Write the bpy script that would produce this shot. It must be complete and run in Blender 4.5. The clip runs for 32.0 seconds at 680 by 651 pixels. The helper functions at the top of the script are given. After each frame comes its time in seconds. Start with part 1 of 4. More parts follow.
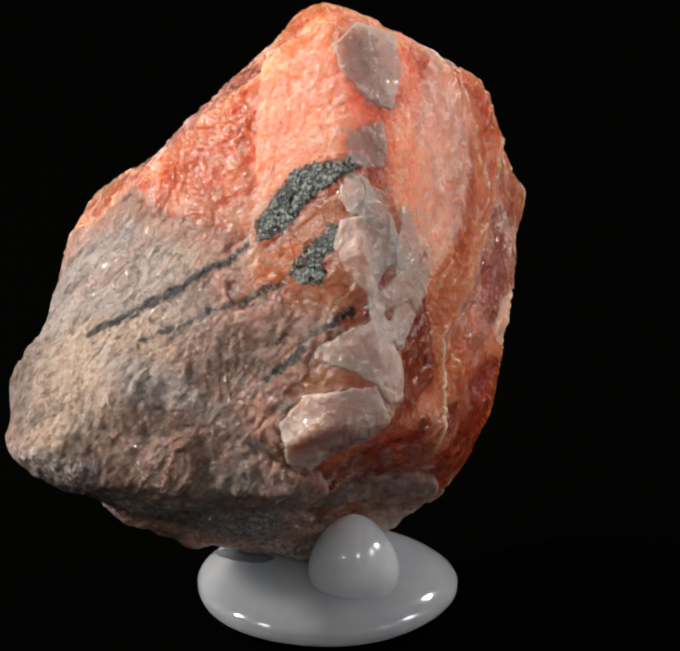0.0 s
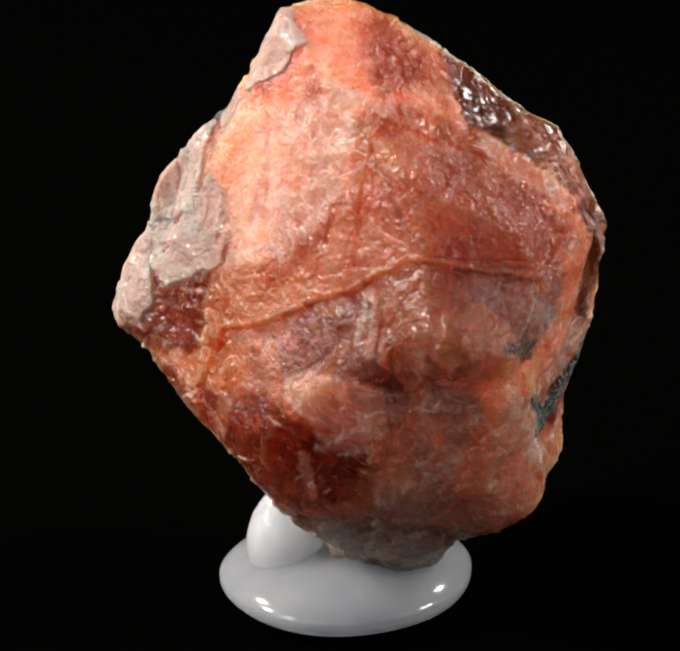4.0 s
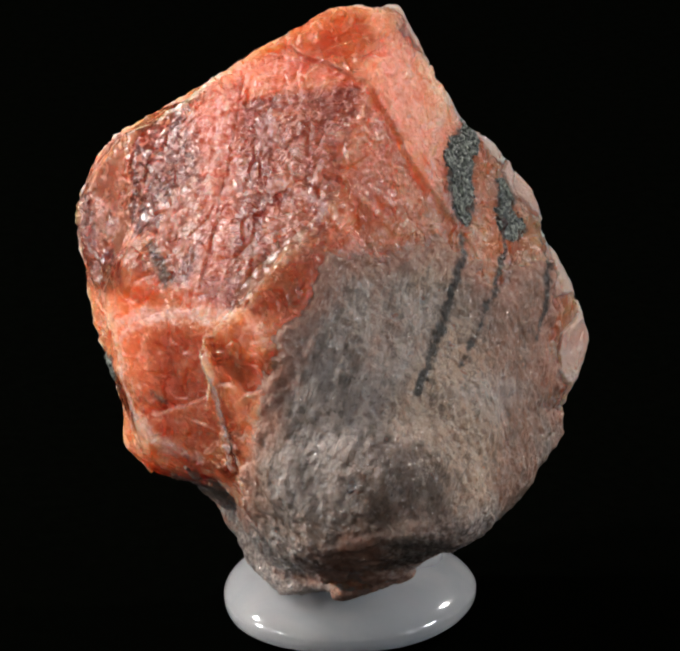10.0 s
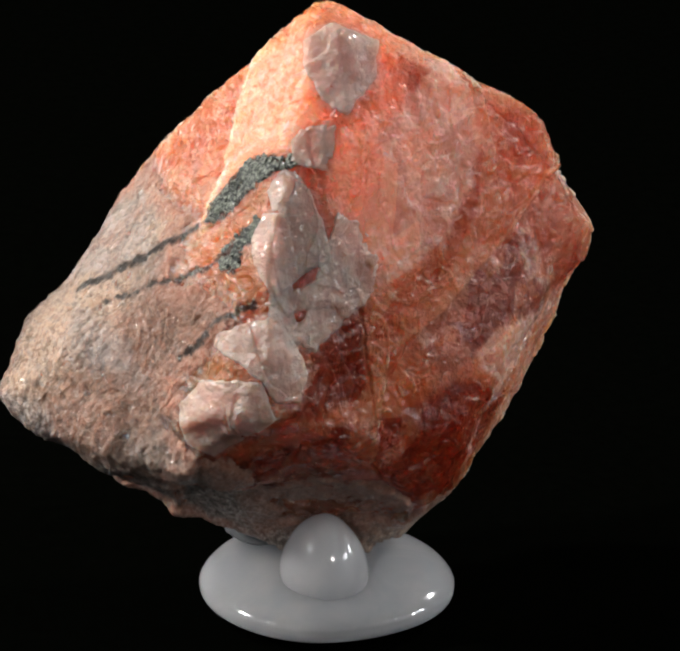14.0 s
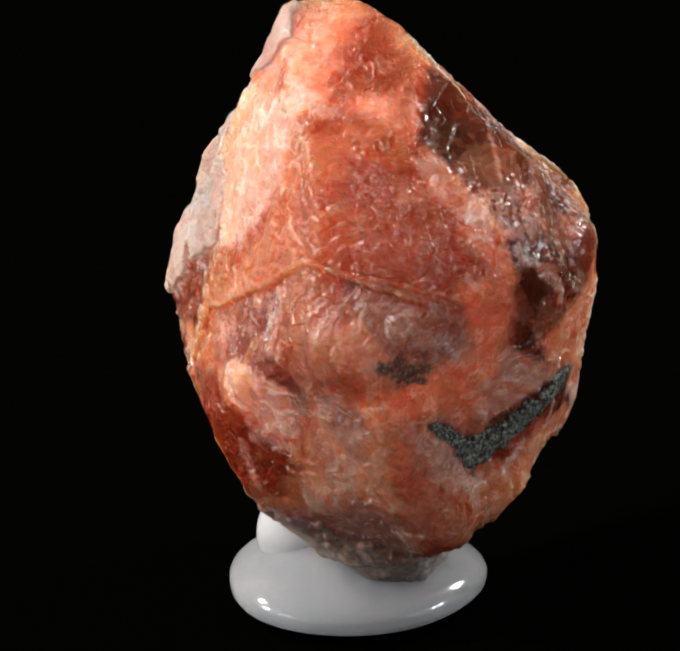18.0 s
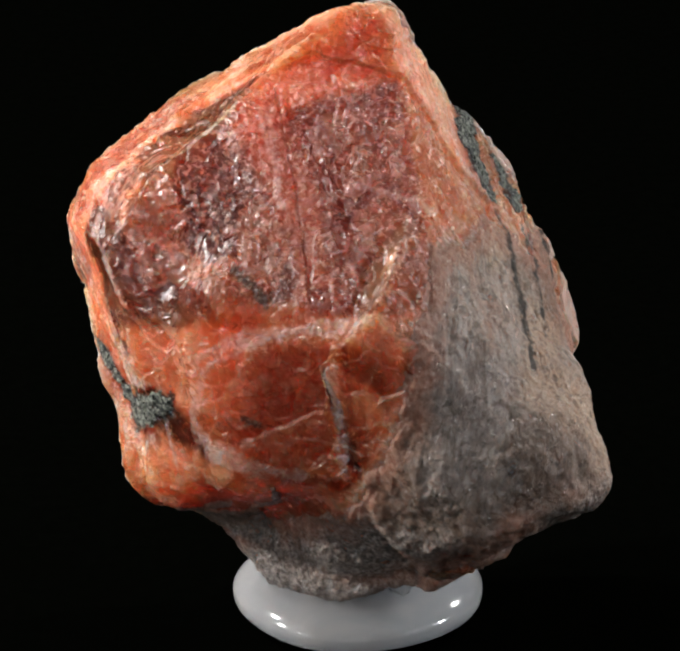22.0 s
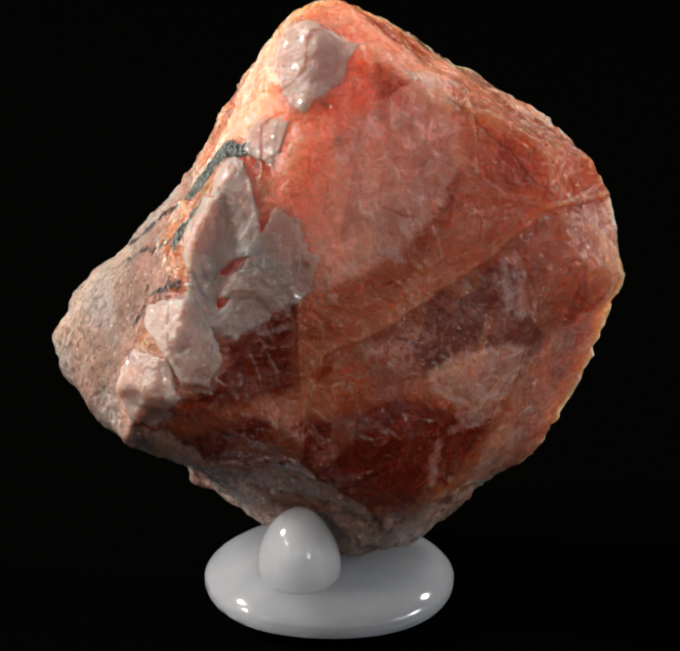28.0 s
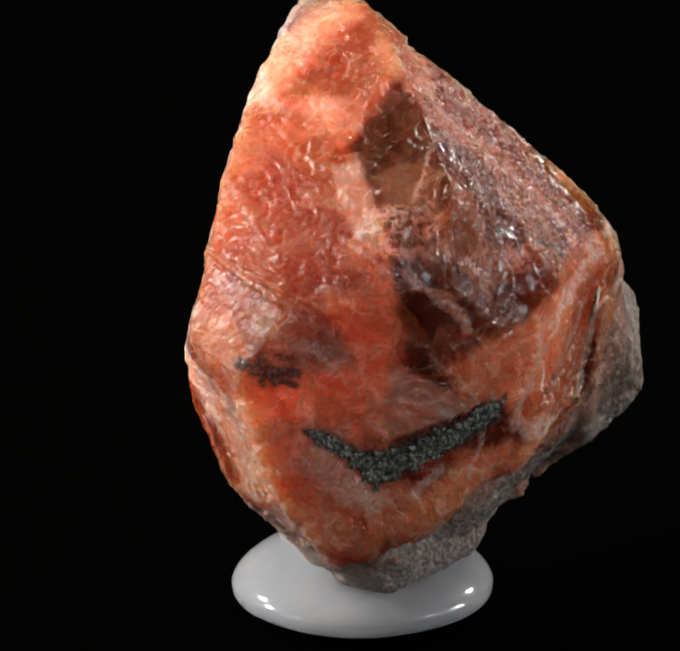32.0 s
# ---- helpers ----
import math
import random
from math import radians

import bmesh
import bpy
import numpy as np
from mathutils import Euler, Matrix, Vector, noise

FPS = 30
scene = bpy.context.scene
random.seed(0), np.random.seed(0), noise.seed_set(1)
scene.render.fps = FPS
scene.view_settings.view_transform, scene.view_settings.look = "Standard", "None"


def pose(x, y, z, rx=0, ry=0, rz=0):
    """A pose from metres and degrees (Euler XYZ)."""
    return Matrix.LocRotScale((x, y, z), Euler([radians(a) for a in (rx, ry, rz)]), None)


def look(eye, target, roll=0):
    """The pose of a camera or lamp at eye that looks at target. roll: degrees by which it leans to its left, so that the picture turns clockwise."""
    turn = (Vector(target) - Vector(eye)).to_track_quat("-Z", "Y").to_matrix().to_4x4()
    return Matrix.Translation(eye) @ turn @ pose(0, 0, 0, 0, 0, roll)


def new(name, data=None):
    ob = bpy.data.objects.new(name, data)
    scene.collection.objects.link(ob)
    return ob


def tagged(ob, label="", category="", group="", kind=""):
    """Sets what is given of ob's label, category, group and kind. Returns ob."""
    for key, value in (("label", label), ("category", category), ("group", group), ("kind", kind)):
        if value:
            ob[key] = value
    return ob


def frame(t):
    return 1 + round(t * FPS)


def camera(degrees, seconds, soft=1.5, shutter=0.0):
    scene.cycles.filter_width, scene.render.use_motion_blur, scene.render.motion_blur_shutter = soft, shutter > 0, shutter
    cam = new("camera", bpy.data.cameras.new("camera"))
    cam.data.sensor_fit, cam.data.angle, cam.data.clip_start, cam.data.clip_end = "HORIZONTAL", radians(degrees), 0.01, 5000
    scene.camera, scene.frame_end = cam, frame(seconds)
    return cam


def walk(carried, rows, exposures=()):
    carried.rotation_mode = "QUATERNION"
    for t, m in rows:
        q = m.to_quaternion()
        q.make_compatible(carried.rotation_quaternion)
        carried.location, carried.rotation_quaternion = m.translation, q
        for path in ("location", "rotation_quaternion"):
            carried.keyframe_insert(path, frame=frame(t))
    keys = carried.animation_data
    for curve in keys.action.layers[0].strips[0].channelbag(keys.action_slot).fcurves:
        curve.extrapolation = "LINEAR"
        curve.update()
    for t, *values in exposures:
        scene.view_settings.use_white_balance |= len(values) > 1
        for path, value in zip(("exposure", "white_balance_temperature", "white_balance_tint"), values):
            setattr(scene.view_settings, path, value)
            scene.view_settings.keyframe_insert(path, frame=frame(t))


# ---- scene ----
TURN = 360.0 / 13.0            # degrees per second of the turntable, clockwise from above
LIFT = 22.2                    # mm from the black cloth up to the middle of the turning axis
MM = 0.001

# ---- camera ----
cam = camera(9.37, 32.0, soft=2.6)
EYE = (-0.000205, -0.27991, 0.10794 + LIFT * MM)
AIM = (EYE[0], EYE[1] + 0.93303, EYE[2] - 0.35981)
walk(cam, [(0.0, look(EYE, AIM, -0.5)), (32.0, look(EYE, AIM, -0.5))])

# ---- world and lamps ----
world = bpy.data.worlds.new("dark_room")
scene.world = world
world.use_nodes = True
world.node_tree.nodes["Background"].inputs["Color"].default_value = (0.010, 0.014, 0.010, 1)
world.node_tree.nodes["Background"].inputs["Strength"].default_value = 0.015


def studio_lamp(name, round_to, up, away, watts, wide, high, colour=(1, 0.97, 0.93)):
    """A lamp at degrees to the right of the camera's side and degrees up, so far from the stone."""
    a, e = radians(round_to), radians(up)
    place = (away * math.sin(a) * math.cos(e), -away * math.cos(a) * math.cos(e), 0.022 + away * math.sin(e))
    data = bpy.data.lights.new(name, "AREA")
    data.shape, data.size, data.size_y = "RECTANGLE", wide, high
    data.energy, data.color = watts, colour
    ob = new(name, data)
    ob.matrix_world = look(place, (0, 0, 0.022))
    return ob


COOL = (0.94, 0.97, 1.0)
studio_lamp("left_lamp", -108, 36, 0.36, 1.42, 0.022, 0.022)
studio_lamp("left_lamp", -88, 27, 0.36, 1.5, 0.022, 0.022)
studio_lamp("soft_lamp", -58, 26, 0.36, 0.2, 0.07, 0.04, COOL)
studio_lamp("front_lamp", -25, 22, 0.36, 0.12, 0.025, 0.025)
studio_lamp("front_lamp", 13, 22, 0.36, 0.11, 0.025, 0.025)
studio_lamp("soft_lamp", 56, 22, 0.36, 0.16, 0.08, 0.03, COOL)
studio_lamp("soft_lamp", 82, 22, 0.36, 0.52, 0.08, 0.03, COOL)
studio_lamp("right_lamp", 122, 33, 0.36, 0.85, 0.022, 0.022)


# ---- materials ----
class Nodes:
    """A small helper to write node trees as expressions."""

    def __init__(self, name):
        self.mat = bpy.data.materials.new(name)
        self.mat.use_nodes = True
        self.tree = self.mat.node_tree
        self.surface = self.tree.nodes["Principled BSDF"]
        self.place = self.add("ShaderNodeTexCoord").outputs["Object"]

    def add(self, kind):
        return self.tree.nodes.new(kind)

    def plug(self, socket, value):
        if isinstance(value, bpy.types.NodeSocket):
            self.tree.links.new(value, socket)
        elif isinstance(value, (tuple, list)) and len(value) == 3 and socket.type == "RGBA":
            socket.default_value = (*value, 1)
        else:
            socket.default_value = value

    def stretch(self, across, lengthwise, way=(0.15, -0.25, 0.95)):
        """Coordinates for a grain that runs along the given way."""
        turn = Vector(way).rotation_difference(Vector((0, 0, 1))).to_euler()
        n, m = self.add("ShaderNodeMapping"), self.add("ShaderNodeMapping")
        self.plug(n.inputs["Vector"], self.place)
        n.inputs["Rotation"].default_value = turn
        self.plug(m.inputs["Vector"], n.outputs["Vector"])
        m.inputs["Scale"].default_value = (across, across, lengthwise)
        return m.outputs["Vector"]

    def noise(self, scale, detail=4, rough=0.6, vector=None, warp=0.0):
        n = self.add("ShaderNodeTexNoise")
        self.plug(n.inputs["Vector"], vector or self.place)
        n.inputs["Scale"].default_value, n.inputs["Detail"].default_value = scale, detail
        n.inputs["Roughness"].default_value, n.inputs["Distortion"].default_value = rough, warp
        return n.outputs["Fac"]

    def cells(self, scale, vector=None, out="Color", feature="F1"):
        n = self.add("ShaderNodeTexVoronoi")
        n.feature = feature
        self.plug(n.inputs["Vector"], vector or self.place)
        n.inputs["Scale"].default_value = scale
        return n.outputs[out]

    def field(self, name):
        n = self.add("ShaderNodeAttribute")
        n.attribute_name = name
        return n.outputs["Fac"]

    def math(self, op, a, b=0.0, c=0.0):
        n = self.add("ShaderNodeMath")
        n.operation = op
        for s, v in zip(n.inputs, (a, b, c)):
            self.plug(s, v)
        return n.outputs[0]

    def step(self, a, lo, hi, to_lo=0.0, to_hi=1.0):
        n = self.add("ShaderNodeMapRange")
        n.interpolation_type = "SMOOTHSTEP"
        for s, v in zip(n.inputs, (a, lo, hi, to_lo, to_hi)):
            self.plug(s, v)
        return n.outputs[0]

    def mix(self, fac, a, b):
        n = self.add("ShaderNodeMix")
        n.data_type = "RGBA"
        self.plug(n.inputs[0], fac)
        self.plug(n.inputs[6], a)
        self.plug(n.inputs[7], b)
        return n.outputs[2]

    def bump(self, height, strength, distance, normal=None):
        n = self.add("ShaderNodeBump")
        self.plug(n.inputs["Height"], height)
        n.inputs["Strength"].default_value, n.inputs["Distance"].default_value = strength, distance
        if normal:
            self.plug(n.inputs["Normal"], normal)
        return n.outputs["Normal"]

    def facets(self, scale, tilt):
        """Normals of small broken facets, each tilted its own way."""
        n = self.add("ShaderNodeVectorMath")
        n.operation = "SUBTRACT"
        self.plug(n.inputs[0], self.cells(scale))
        n.inputs[1].default_value = (0.5, 0.5, 0.5)
        m = self.add("ShaderNodeVectorMath")
        m.operation = "MULTIPLY_ADD"
        self.plug(m.inputs[0], n.outputs[0])
        self.plug(m.inputs[1], tilt if isinstance(tilt, bpy.types.NodeSocket) else (tilt, tilt, tilt))
        self.plug(m.inputs[2], self.add("ShaderNodeNewGeometry").outputs["Normal"])
        u = self.add("ShaderNodeVectorMath")
        u.operation = "NORMALIZE"
        self.plug(u.inputs[0], m.outputs[0])
        return u.outputs[0]

    def end(self, **values):
        for key, value in values.items():
            self.plug(self.surface.inputs[key.replace("_", " ")], value)
        return self.mat


def masked(n, name, noise, amount, soft):
    """A region of the stone with a frayed border: the field holds mm inside its outline."""
    a = n.math("ADD", n.field(name), n.math("MULTIPLY", n.math("SUBTRACT", noise, 0.5), amount))
    return n.step(a, -soft, soft)


def crystal_material(name):
    n = Nodes(name)
    broad, mid, fine = n.noise(140, 4, 0.55, warp=0.6), n.noise(620, 5, 0.6, warp=0.8), n.noise(2600, 4, 0.65, warp=0.4)
    grit, dots = n.noise(4200, 3, 0.6), n.noise(2400, 3, 0.55, warp=0.5)
    dash = n.noise(1.0, 3, 0.6, n.stretch(2500, 1700, (0.85, 0.3, 0.25)), 0.5)
    streak = n.noise(1.0, 4, 0.6, n.stretch(1000, 460, (0.7, -0.3, 0.6)), 0.9)
    border = n.noise(1300, 4, 0.65)
    col = n.mix(n.step(broad, 0.34, 0.68), (0.50, 0.12, 0.055), (0.66, 0.22, 0.12))
    col = n.mix(n.step(mid, 0.50, 0.80, 0.0, 0.35), col, (0.36, 0.056, 0.022))
    cover, clear = 0.0, 0.42

    def lay(kind, low, high, by, amount=0.5, soft=0.35, opaque=0.0, glass=None, lo=0.38, hi=0.64, full=0.92):
        """One tone of the crystal over those before it."""
        nonlocal col, cover, clear
        m = n.math("MULTIPLY", masked(n, kind, border, amount, soft), full)
        col = n.mix(m, col, n.mix(n.step(by, lo, hi), low, high))
        cover = n.math("MAXIMUM", n.math("MULTIPLY", cover, n.math("SUBTRACT", 1.0, m)), n.math("MULTIPLY", m, opaque))
        if glass is not None:
            clear = n.math("ADD", n.math("MULTIPLY", clear, n.math("SUBTRACT", 1.0, m)), n.math("MULTIPLY", m, glass))
        return m

    # light glowing through the crystal, painted as a brighter salmon colour
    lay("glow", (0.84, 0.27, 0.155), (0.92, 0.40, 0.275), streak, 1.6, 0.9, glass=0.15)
    lay("amber", (0.70, 0.185, 0.08), (0.84, 0.29, 0.145), streak, 1.0, 0.6)
    lay("ember", (0.58, 0.115, 0.038), (0.76, 0.21, 0.085), mid, 0.9, 0.5, glass=0.55)
    lay("red", (0.26, 0.024, 0.009), (0.42, 0.062, 0.024), streak, 0.9, 0.5, glass=0.66)
    lay("rose", (0.44, 0.085, 0.042), (0.60, 0.185, 0.115), fine, 1.2, 0.6, glass=0.45)
    lay("mauve", (0.24, 0.060, 0.044), (0.40, 0.145, 0.110), mid, 0.9, 0.4, glass=0.5)
    # the next three tones paint the clear window's dark inside onto the surface
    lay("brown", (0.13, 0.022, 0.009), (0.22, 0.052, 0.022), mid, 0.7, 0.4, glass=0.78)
    dark_depth = lay("dark_depth", (0.17, 0.048, 0.020), (0.27, 0.095, 0.048), mid, 0.6, 0.5, glass=0.6)
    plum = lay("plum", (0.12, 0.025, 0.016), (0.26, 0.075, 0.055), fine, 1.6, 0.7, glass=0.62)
    lay("blush", (0.58, 0.27, 0.20), (0.72, 0.42, 0.335), mid, 0.5, 0.25, opaque=0.5)
    lay("haze", (0.36, 0.165, 0.12), (0.56, 0.37, 0.30), fine, 1.8, 0.5, opaque=0.8, full=0.58)
    # inner light on low faces and edges, put into the base colour as orange
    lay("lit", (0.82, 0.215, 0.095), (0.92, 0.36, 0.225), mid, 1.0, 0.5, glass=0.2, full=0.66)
    lay("veil", (0.40, 0.25, 0.215), (0.66, 0.50, 0.45), fine, 0.9, 0.16, opaque=0.9, full=0.55)
    lay("rim", (0.90, 0.30, 0.13), (0.96, 0.40, 0.22), mid, 0.6, 0.2, full=0.38)
    lay("plate", (0.50, 0.27, 0.21), (0.56, 0.38, 0.32), mid, 0.3, 0.15, opaque=0.6, full=0.5)
    mud = n.step(n.math("ADD", n.field("border"), n.math("MULTIPLY", n.math("SUBTRACT", border, 0.5), 1.6)), -0.5, 0.2, 0.0, 0.8)
    col = n.mix(mud, col, n.mix(n.step(fine, 0.35, 0.65), (0.26, 0.125, 0.085), (0.44, 0.29, 0.235)))
    # internal reflections of fracture planes, painted as lighter and darker cells
    facet_tone = n.add("ShaderNodeSeparateColor")
    n.plug(facet_tone.inputs[0], n.cells(1.0, n.stretch(330, 170, (0.5, 0.2, 0.84))))
    col = n.mix(n.step(facet_tone.outputs[0], 0.60, 0.75, 0.0, 0.30), col, (0.92, 0.36, 0.19))
    col = n.mix(n.step(facet_tone.outputs[1], 0.60, 0.80, 0.0, 0.24), col, (0.40, 0.060, 0.022))
    # lamp glints painted as pale dots, besides the gloss of the rough facets
    glitter = masked(n, "glitter", border, 2.0, 0.7)
    glint_paint = n.math("MULTIPLY", glitter, n.step(dots, 0.47, 0.62, 0.0, 0.36))
    col = n.mix(n.math("MULTIPLY", glitter, n.step(dots, 0.50, 0.36, 0.0, 0.14)), col, (0.22, 0.050, 0.022))
    col = n.mix(glint_paint, col, (0.84, 0.50, 0.41))
    # brighter glints, likewise whitened a little in the colour
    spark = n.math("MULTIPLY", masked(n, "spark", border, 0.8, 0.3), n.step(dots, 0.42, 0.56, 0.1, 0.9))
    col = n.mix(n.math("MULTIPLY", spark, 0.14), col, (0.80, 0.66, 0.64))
    col = n.mix(n.math("MULTIPLY", masked(n, "crack", mid, 0.3, 0.10), 0.4), col, (0.10, 0.03, 0.018))
    col = n.mix(n.step(dash, 0.60, 0.72, 0.0, 0.22), col, (0.24, 0.040, 0.016))
    col = n.mix(n.step(dash, 0.38, 0.28, 0.0, 0.10), col, (0.88, 0.40, 0.25))
    col = n.mix(n.step(grit, 0.67, 0.74, 0.0, 0.25), col, (0.16, 0.04, 0.02))
    soot = n.math("MULTIPLY", masked(n, "soot", fine, 1.2, 0.2), 0.85)
    dust = n.math("MAXIMUM", soot, n.math("MULTIPLY", masked(n, "dark", border, 1.5, 0.2), 0.92))
    col = n.mix(dust, col, n.mix(n.step(grit, 0.45, 0.7), (0.012, 0.014, 0.013), (0.14, 0.145, 0.125)))
    cover = n.math("MAXIMUM", n.math("MAXIMUM", cover, mud), n.math("MAXIMUM", n.math("MAXIMUM", glint_paint, spark), dust))
    calm = n.math("SUBTRACT", 1.0, n.math("MULTIPLY", dark_depth, 0.85))
    zone = n.math("MULTIPLY", n.step(broad, 0.34, 0.60, 0.35, 1.0), calm)
    relief = n.math("ADD", n.math("MULTIPLY", dots, 0.9), n.math("ADD", n.math("MULTIPLY", dash, 0.9), n.math("MULTIPLY", mid, 1.0)))
    bumps = n.bump(n.math("MULTIPLY", relief, zone), 0.5, 0.0004)
    sheen = masked(n, "sheen", mid, 3.0, 2.2)
    shiny = n.math("MAXIMUM", n.math("MAXIMUM", glitter, spark), n.math("MAXIMUM", n.math("MULTIPLY", plum, 0.5), n.step(n.noise(420, 4, 0.6), 0.57, 0.70, 0.0, 0.5)))
    tilt = n.math("MULTIPLY", n.step(shiny, 0.0, 1.0, 0.12, 0.5), calm)
    sparkle = n.bump(n.math("MULTIPLY", n.math("ADD", n.math("MULTIPLY", mid, 1.4), n.math("ADD", dots, dash)), n.step(shiny, 0.0, 0.8, 0.4, 1.0)), 1.0, 0.0005,
                     n.facets(2700, tilt))
    glass = n.math("MULTIPLY", clear, n.math("SUBTRACT", 1.0, cover))
    return n.end(Base_Color=col, Roughness=n.step(mid, 0.3, 0.7, 0.16, 0.32), IOR=1.48, Normal=bumps,
                 Coat_Weight=n.math("MAXIMUM", n.math("MULTIPLY", n.step(shiny, 0.0, 0.8, 0.16, 0.5), calm), n.math("MULTIPLY", sheen, 0.4)), Coat_Roughness=n.math("MAXIMUM", n.step(shiny, 0.1, 0.9, 0.06, 0.24), n.math("MULTIPLY", sheen, 0.3)),
                 Specular_IOR_Level=0.08, Coat_IOR=n.step(shiny, 0.3, 1.0, 1.46, 1.75), Coat_Normal=sparkle,
                 Subsurface_Weight=0.9, Subsurface_Radius=(1.0, 0.38, 0.20), Subsurface_Scale=0.021, Transmission_Weight=glass)


def rock_material():
    n = Nodes("mica_rock")
    broad, mid, fine, grit = n.noise(190, 5, 0.6, warp=0.8), n.noise(800, 6, 0.65, warp=0.8), n.noise(2800, 5, 0.7), n.noise(5000, 3, 0.6)
    foliation = n.noise(1.0, 6, 0.7, n.stretch(1300, 210, (0.55, -0.3, 0.78)), 0.6)
    fibre = n.noise(1.0, 4, 0.7, n.stretch(3600, 500, (0.55, -0.3, 0.78)), 0.4)
    col = n.mix(n.step(broad, 0.36, 0.60), (0.135, 0.090, 0.068), (0.20, 0.148, 0.122))
    col = n.mix(n.step(mid, 0.48, 0.72, 0.0, 0.8), col, (0.229, 0.192, 0.185))
    col = n.mix(n.step(foliation, 0.50, 0.68, 0.0, 0.6), col, n.mix(n.step(broad, 0.4, 0.6), (0.0444, 0.0296, 0.02), (0.0777, 0.0666, 0.0385)))
    col = n.mix(n.step(fibre, 0.54, 0.72, 0.0, 0.55), col, (0.244, 0.196, 0.178))
    # cream-coloured rock, its colour also raised to imitate the lamps behind it
    col = n.mix(n.math("MULTIPLY", masked(n, "cream", mid, 2.8, 1.3), 0.65), col, n.mix(n.step(fine, 0.35, 0.65), (0.40, 0.265, 0.185), (0.60, 0.45, 0.345)))
    col = n.mix(n.math("MULTIPLY", masked(n, "tan", mid, 3.0, 1.6), 0.5), col, n.mix(n.step(fine, 0.35, 0.65), (0.20, 0.075, 0.040), (0.34, 0.165, 0.105)))
    col = n.mix(n.math("MULTIPLY", masked(n, "lilac", mid, 2.4, 1.0), 0.65), col, n.mix(n.step(foliation, 0.42, 0.62), (0.36, 0.31, 0.29), (0.22, 0.185, 0.165)))
    strata = n.math("ABSOLUTE", n.math("SUBTRACT", n.noise(1.0, 4, 0.55, n.stretch(420, 60, (0.55, -0.3, 0.78)), 0.5), 0.5))
    col = n.mix(n.step(strata, 0.0, 0.03, 0.45, 0.0), col, (0.0555, 0.0407, 0.0266))
    grain = n.cells(2600)
    tone = n.add("ShaderNodeSeparateColor")
    n.plug(tone.inputs[0], grain)
    col = n.mix(n.step(tone.outputs[0], 0.55, 0.95, 0.0, 0.35), col, (0.31, 0.245, 0.215))
    col = n.mix(n.step(tone.outputs[1], 0.70, 0.95, 0.0, 0.4), col, (0.06, 0.047, 0.038))
    salt = n.math("MULTIPLY", masked(n, "pepper", mid, 1.8, 0.7), 0.6)
    col = n.mix(salt, col, n.mix(n.step(fine, 0.40, 0.64), (0.075, 0.066, 0.06), (0.52, 0.455, 0.425)))
    col = n.mix(n.step(grit, 0.60, 0.70, 0.0, 0.6), col, (0.037, 0.0296, 0.0237))
    col = n.mix(n.step(fine, 0.65, 0.74, 0.0, 0.5), col, (0.444, 0.4, 0.37))
    stain = n.step(n.math("ADD", n.field("border"), n.math("MULTIPLY", n.math("SUBTRACT", n.noise(500, 5, 0.7), 0.5), 2.6)), 0.0, 2.4, 0.8, 0.0)
    col = n.mix(stain, col, n.mix(n.step(fine, 0.35, 0.65), (0.26, 0.105, 0.066), (0.40, 0.225, 0.17)))
    dust = n.math("MULTIPLY", masked(n, "dark", n.noise(1300, 4, 0.65), 1.5, 0.2), 0.92)
    col = n.mix(dust, col, (0.0104, 0.0104, 0.00962))
    relief = n.math("ADD", n.math("MULTIPLY", mid, 1.2), n.math("ADD", n.math("MULTIPLY", foliation, 0.9), n.math("ADD", n.math("MULTIPLY", fibre, 0.5), n.math("MULTIPLY", grit, 0.25))))
    return n.end(Base_Color=col, Coat_Weight=0.8, Coat_Roughness=0.1, Specular_IOR_Level=0.2, Coat_Normal=n.bump(n.math("ADD", mid, n.math("MULTIPLY", fibre, 0.7)), 0.8, 0.0006, n.facets(4600, 1.0)), Roughness=0.5,
                 Normal=n.bump(relief, 0.9, 0.0004), Subsurface_Weight=0.75, Subsurface_Radius=(1.0, 0.66, 0.5), Subsurface_Scale=0.0014)


def plate_material():
    n = Nodes("pale_plate")
    broad, mid, fine = n.noise(220, 3, 0.5), n.noise(900, 5, 0.65, warp=0.6), n.noise(2800, 4, 0.7)
    col = n.mix(n.step(broad, 0.38, 0.62), (0.50, 0.30, 0.24), (0.56, 0.41, 0.35))
    col = n.mix(n.step(mid, 0.50, 0.72, 0.0, 0.6), col, (0.46, 0.27, 0.21))
    col = n.mix(n.step(fine, 0.62, 0.74, 0.0, 0.5), col, (0.30, 0.17, 0.12))
    return n.end(Base_Color=col, Roughness=0.4, Coat_Weight=0.3, Coat_Roughness=0.12, Coat_Normal=n.facets(3200, 0.5), Normal=n.bump(n.math("ADD", mid, n.math("MULTIPLY", fine, 0.6)), 0.8, 0.0004),
                 Subsurface_Weight=0.8, Subsurface_Radius=(1.0, 0.5, 0.32), Subsurface_Scale=0.003, Transmission_Weight=0.3)


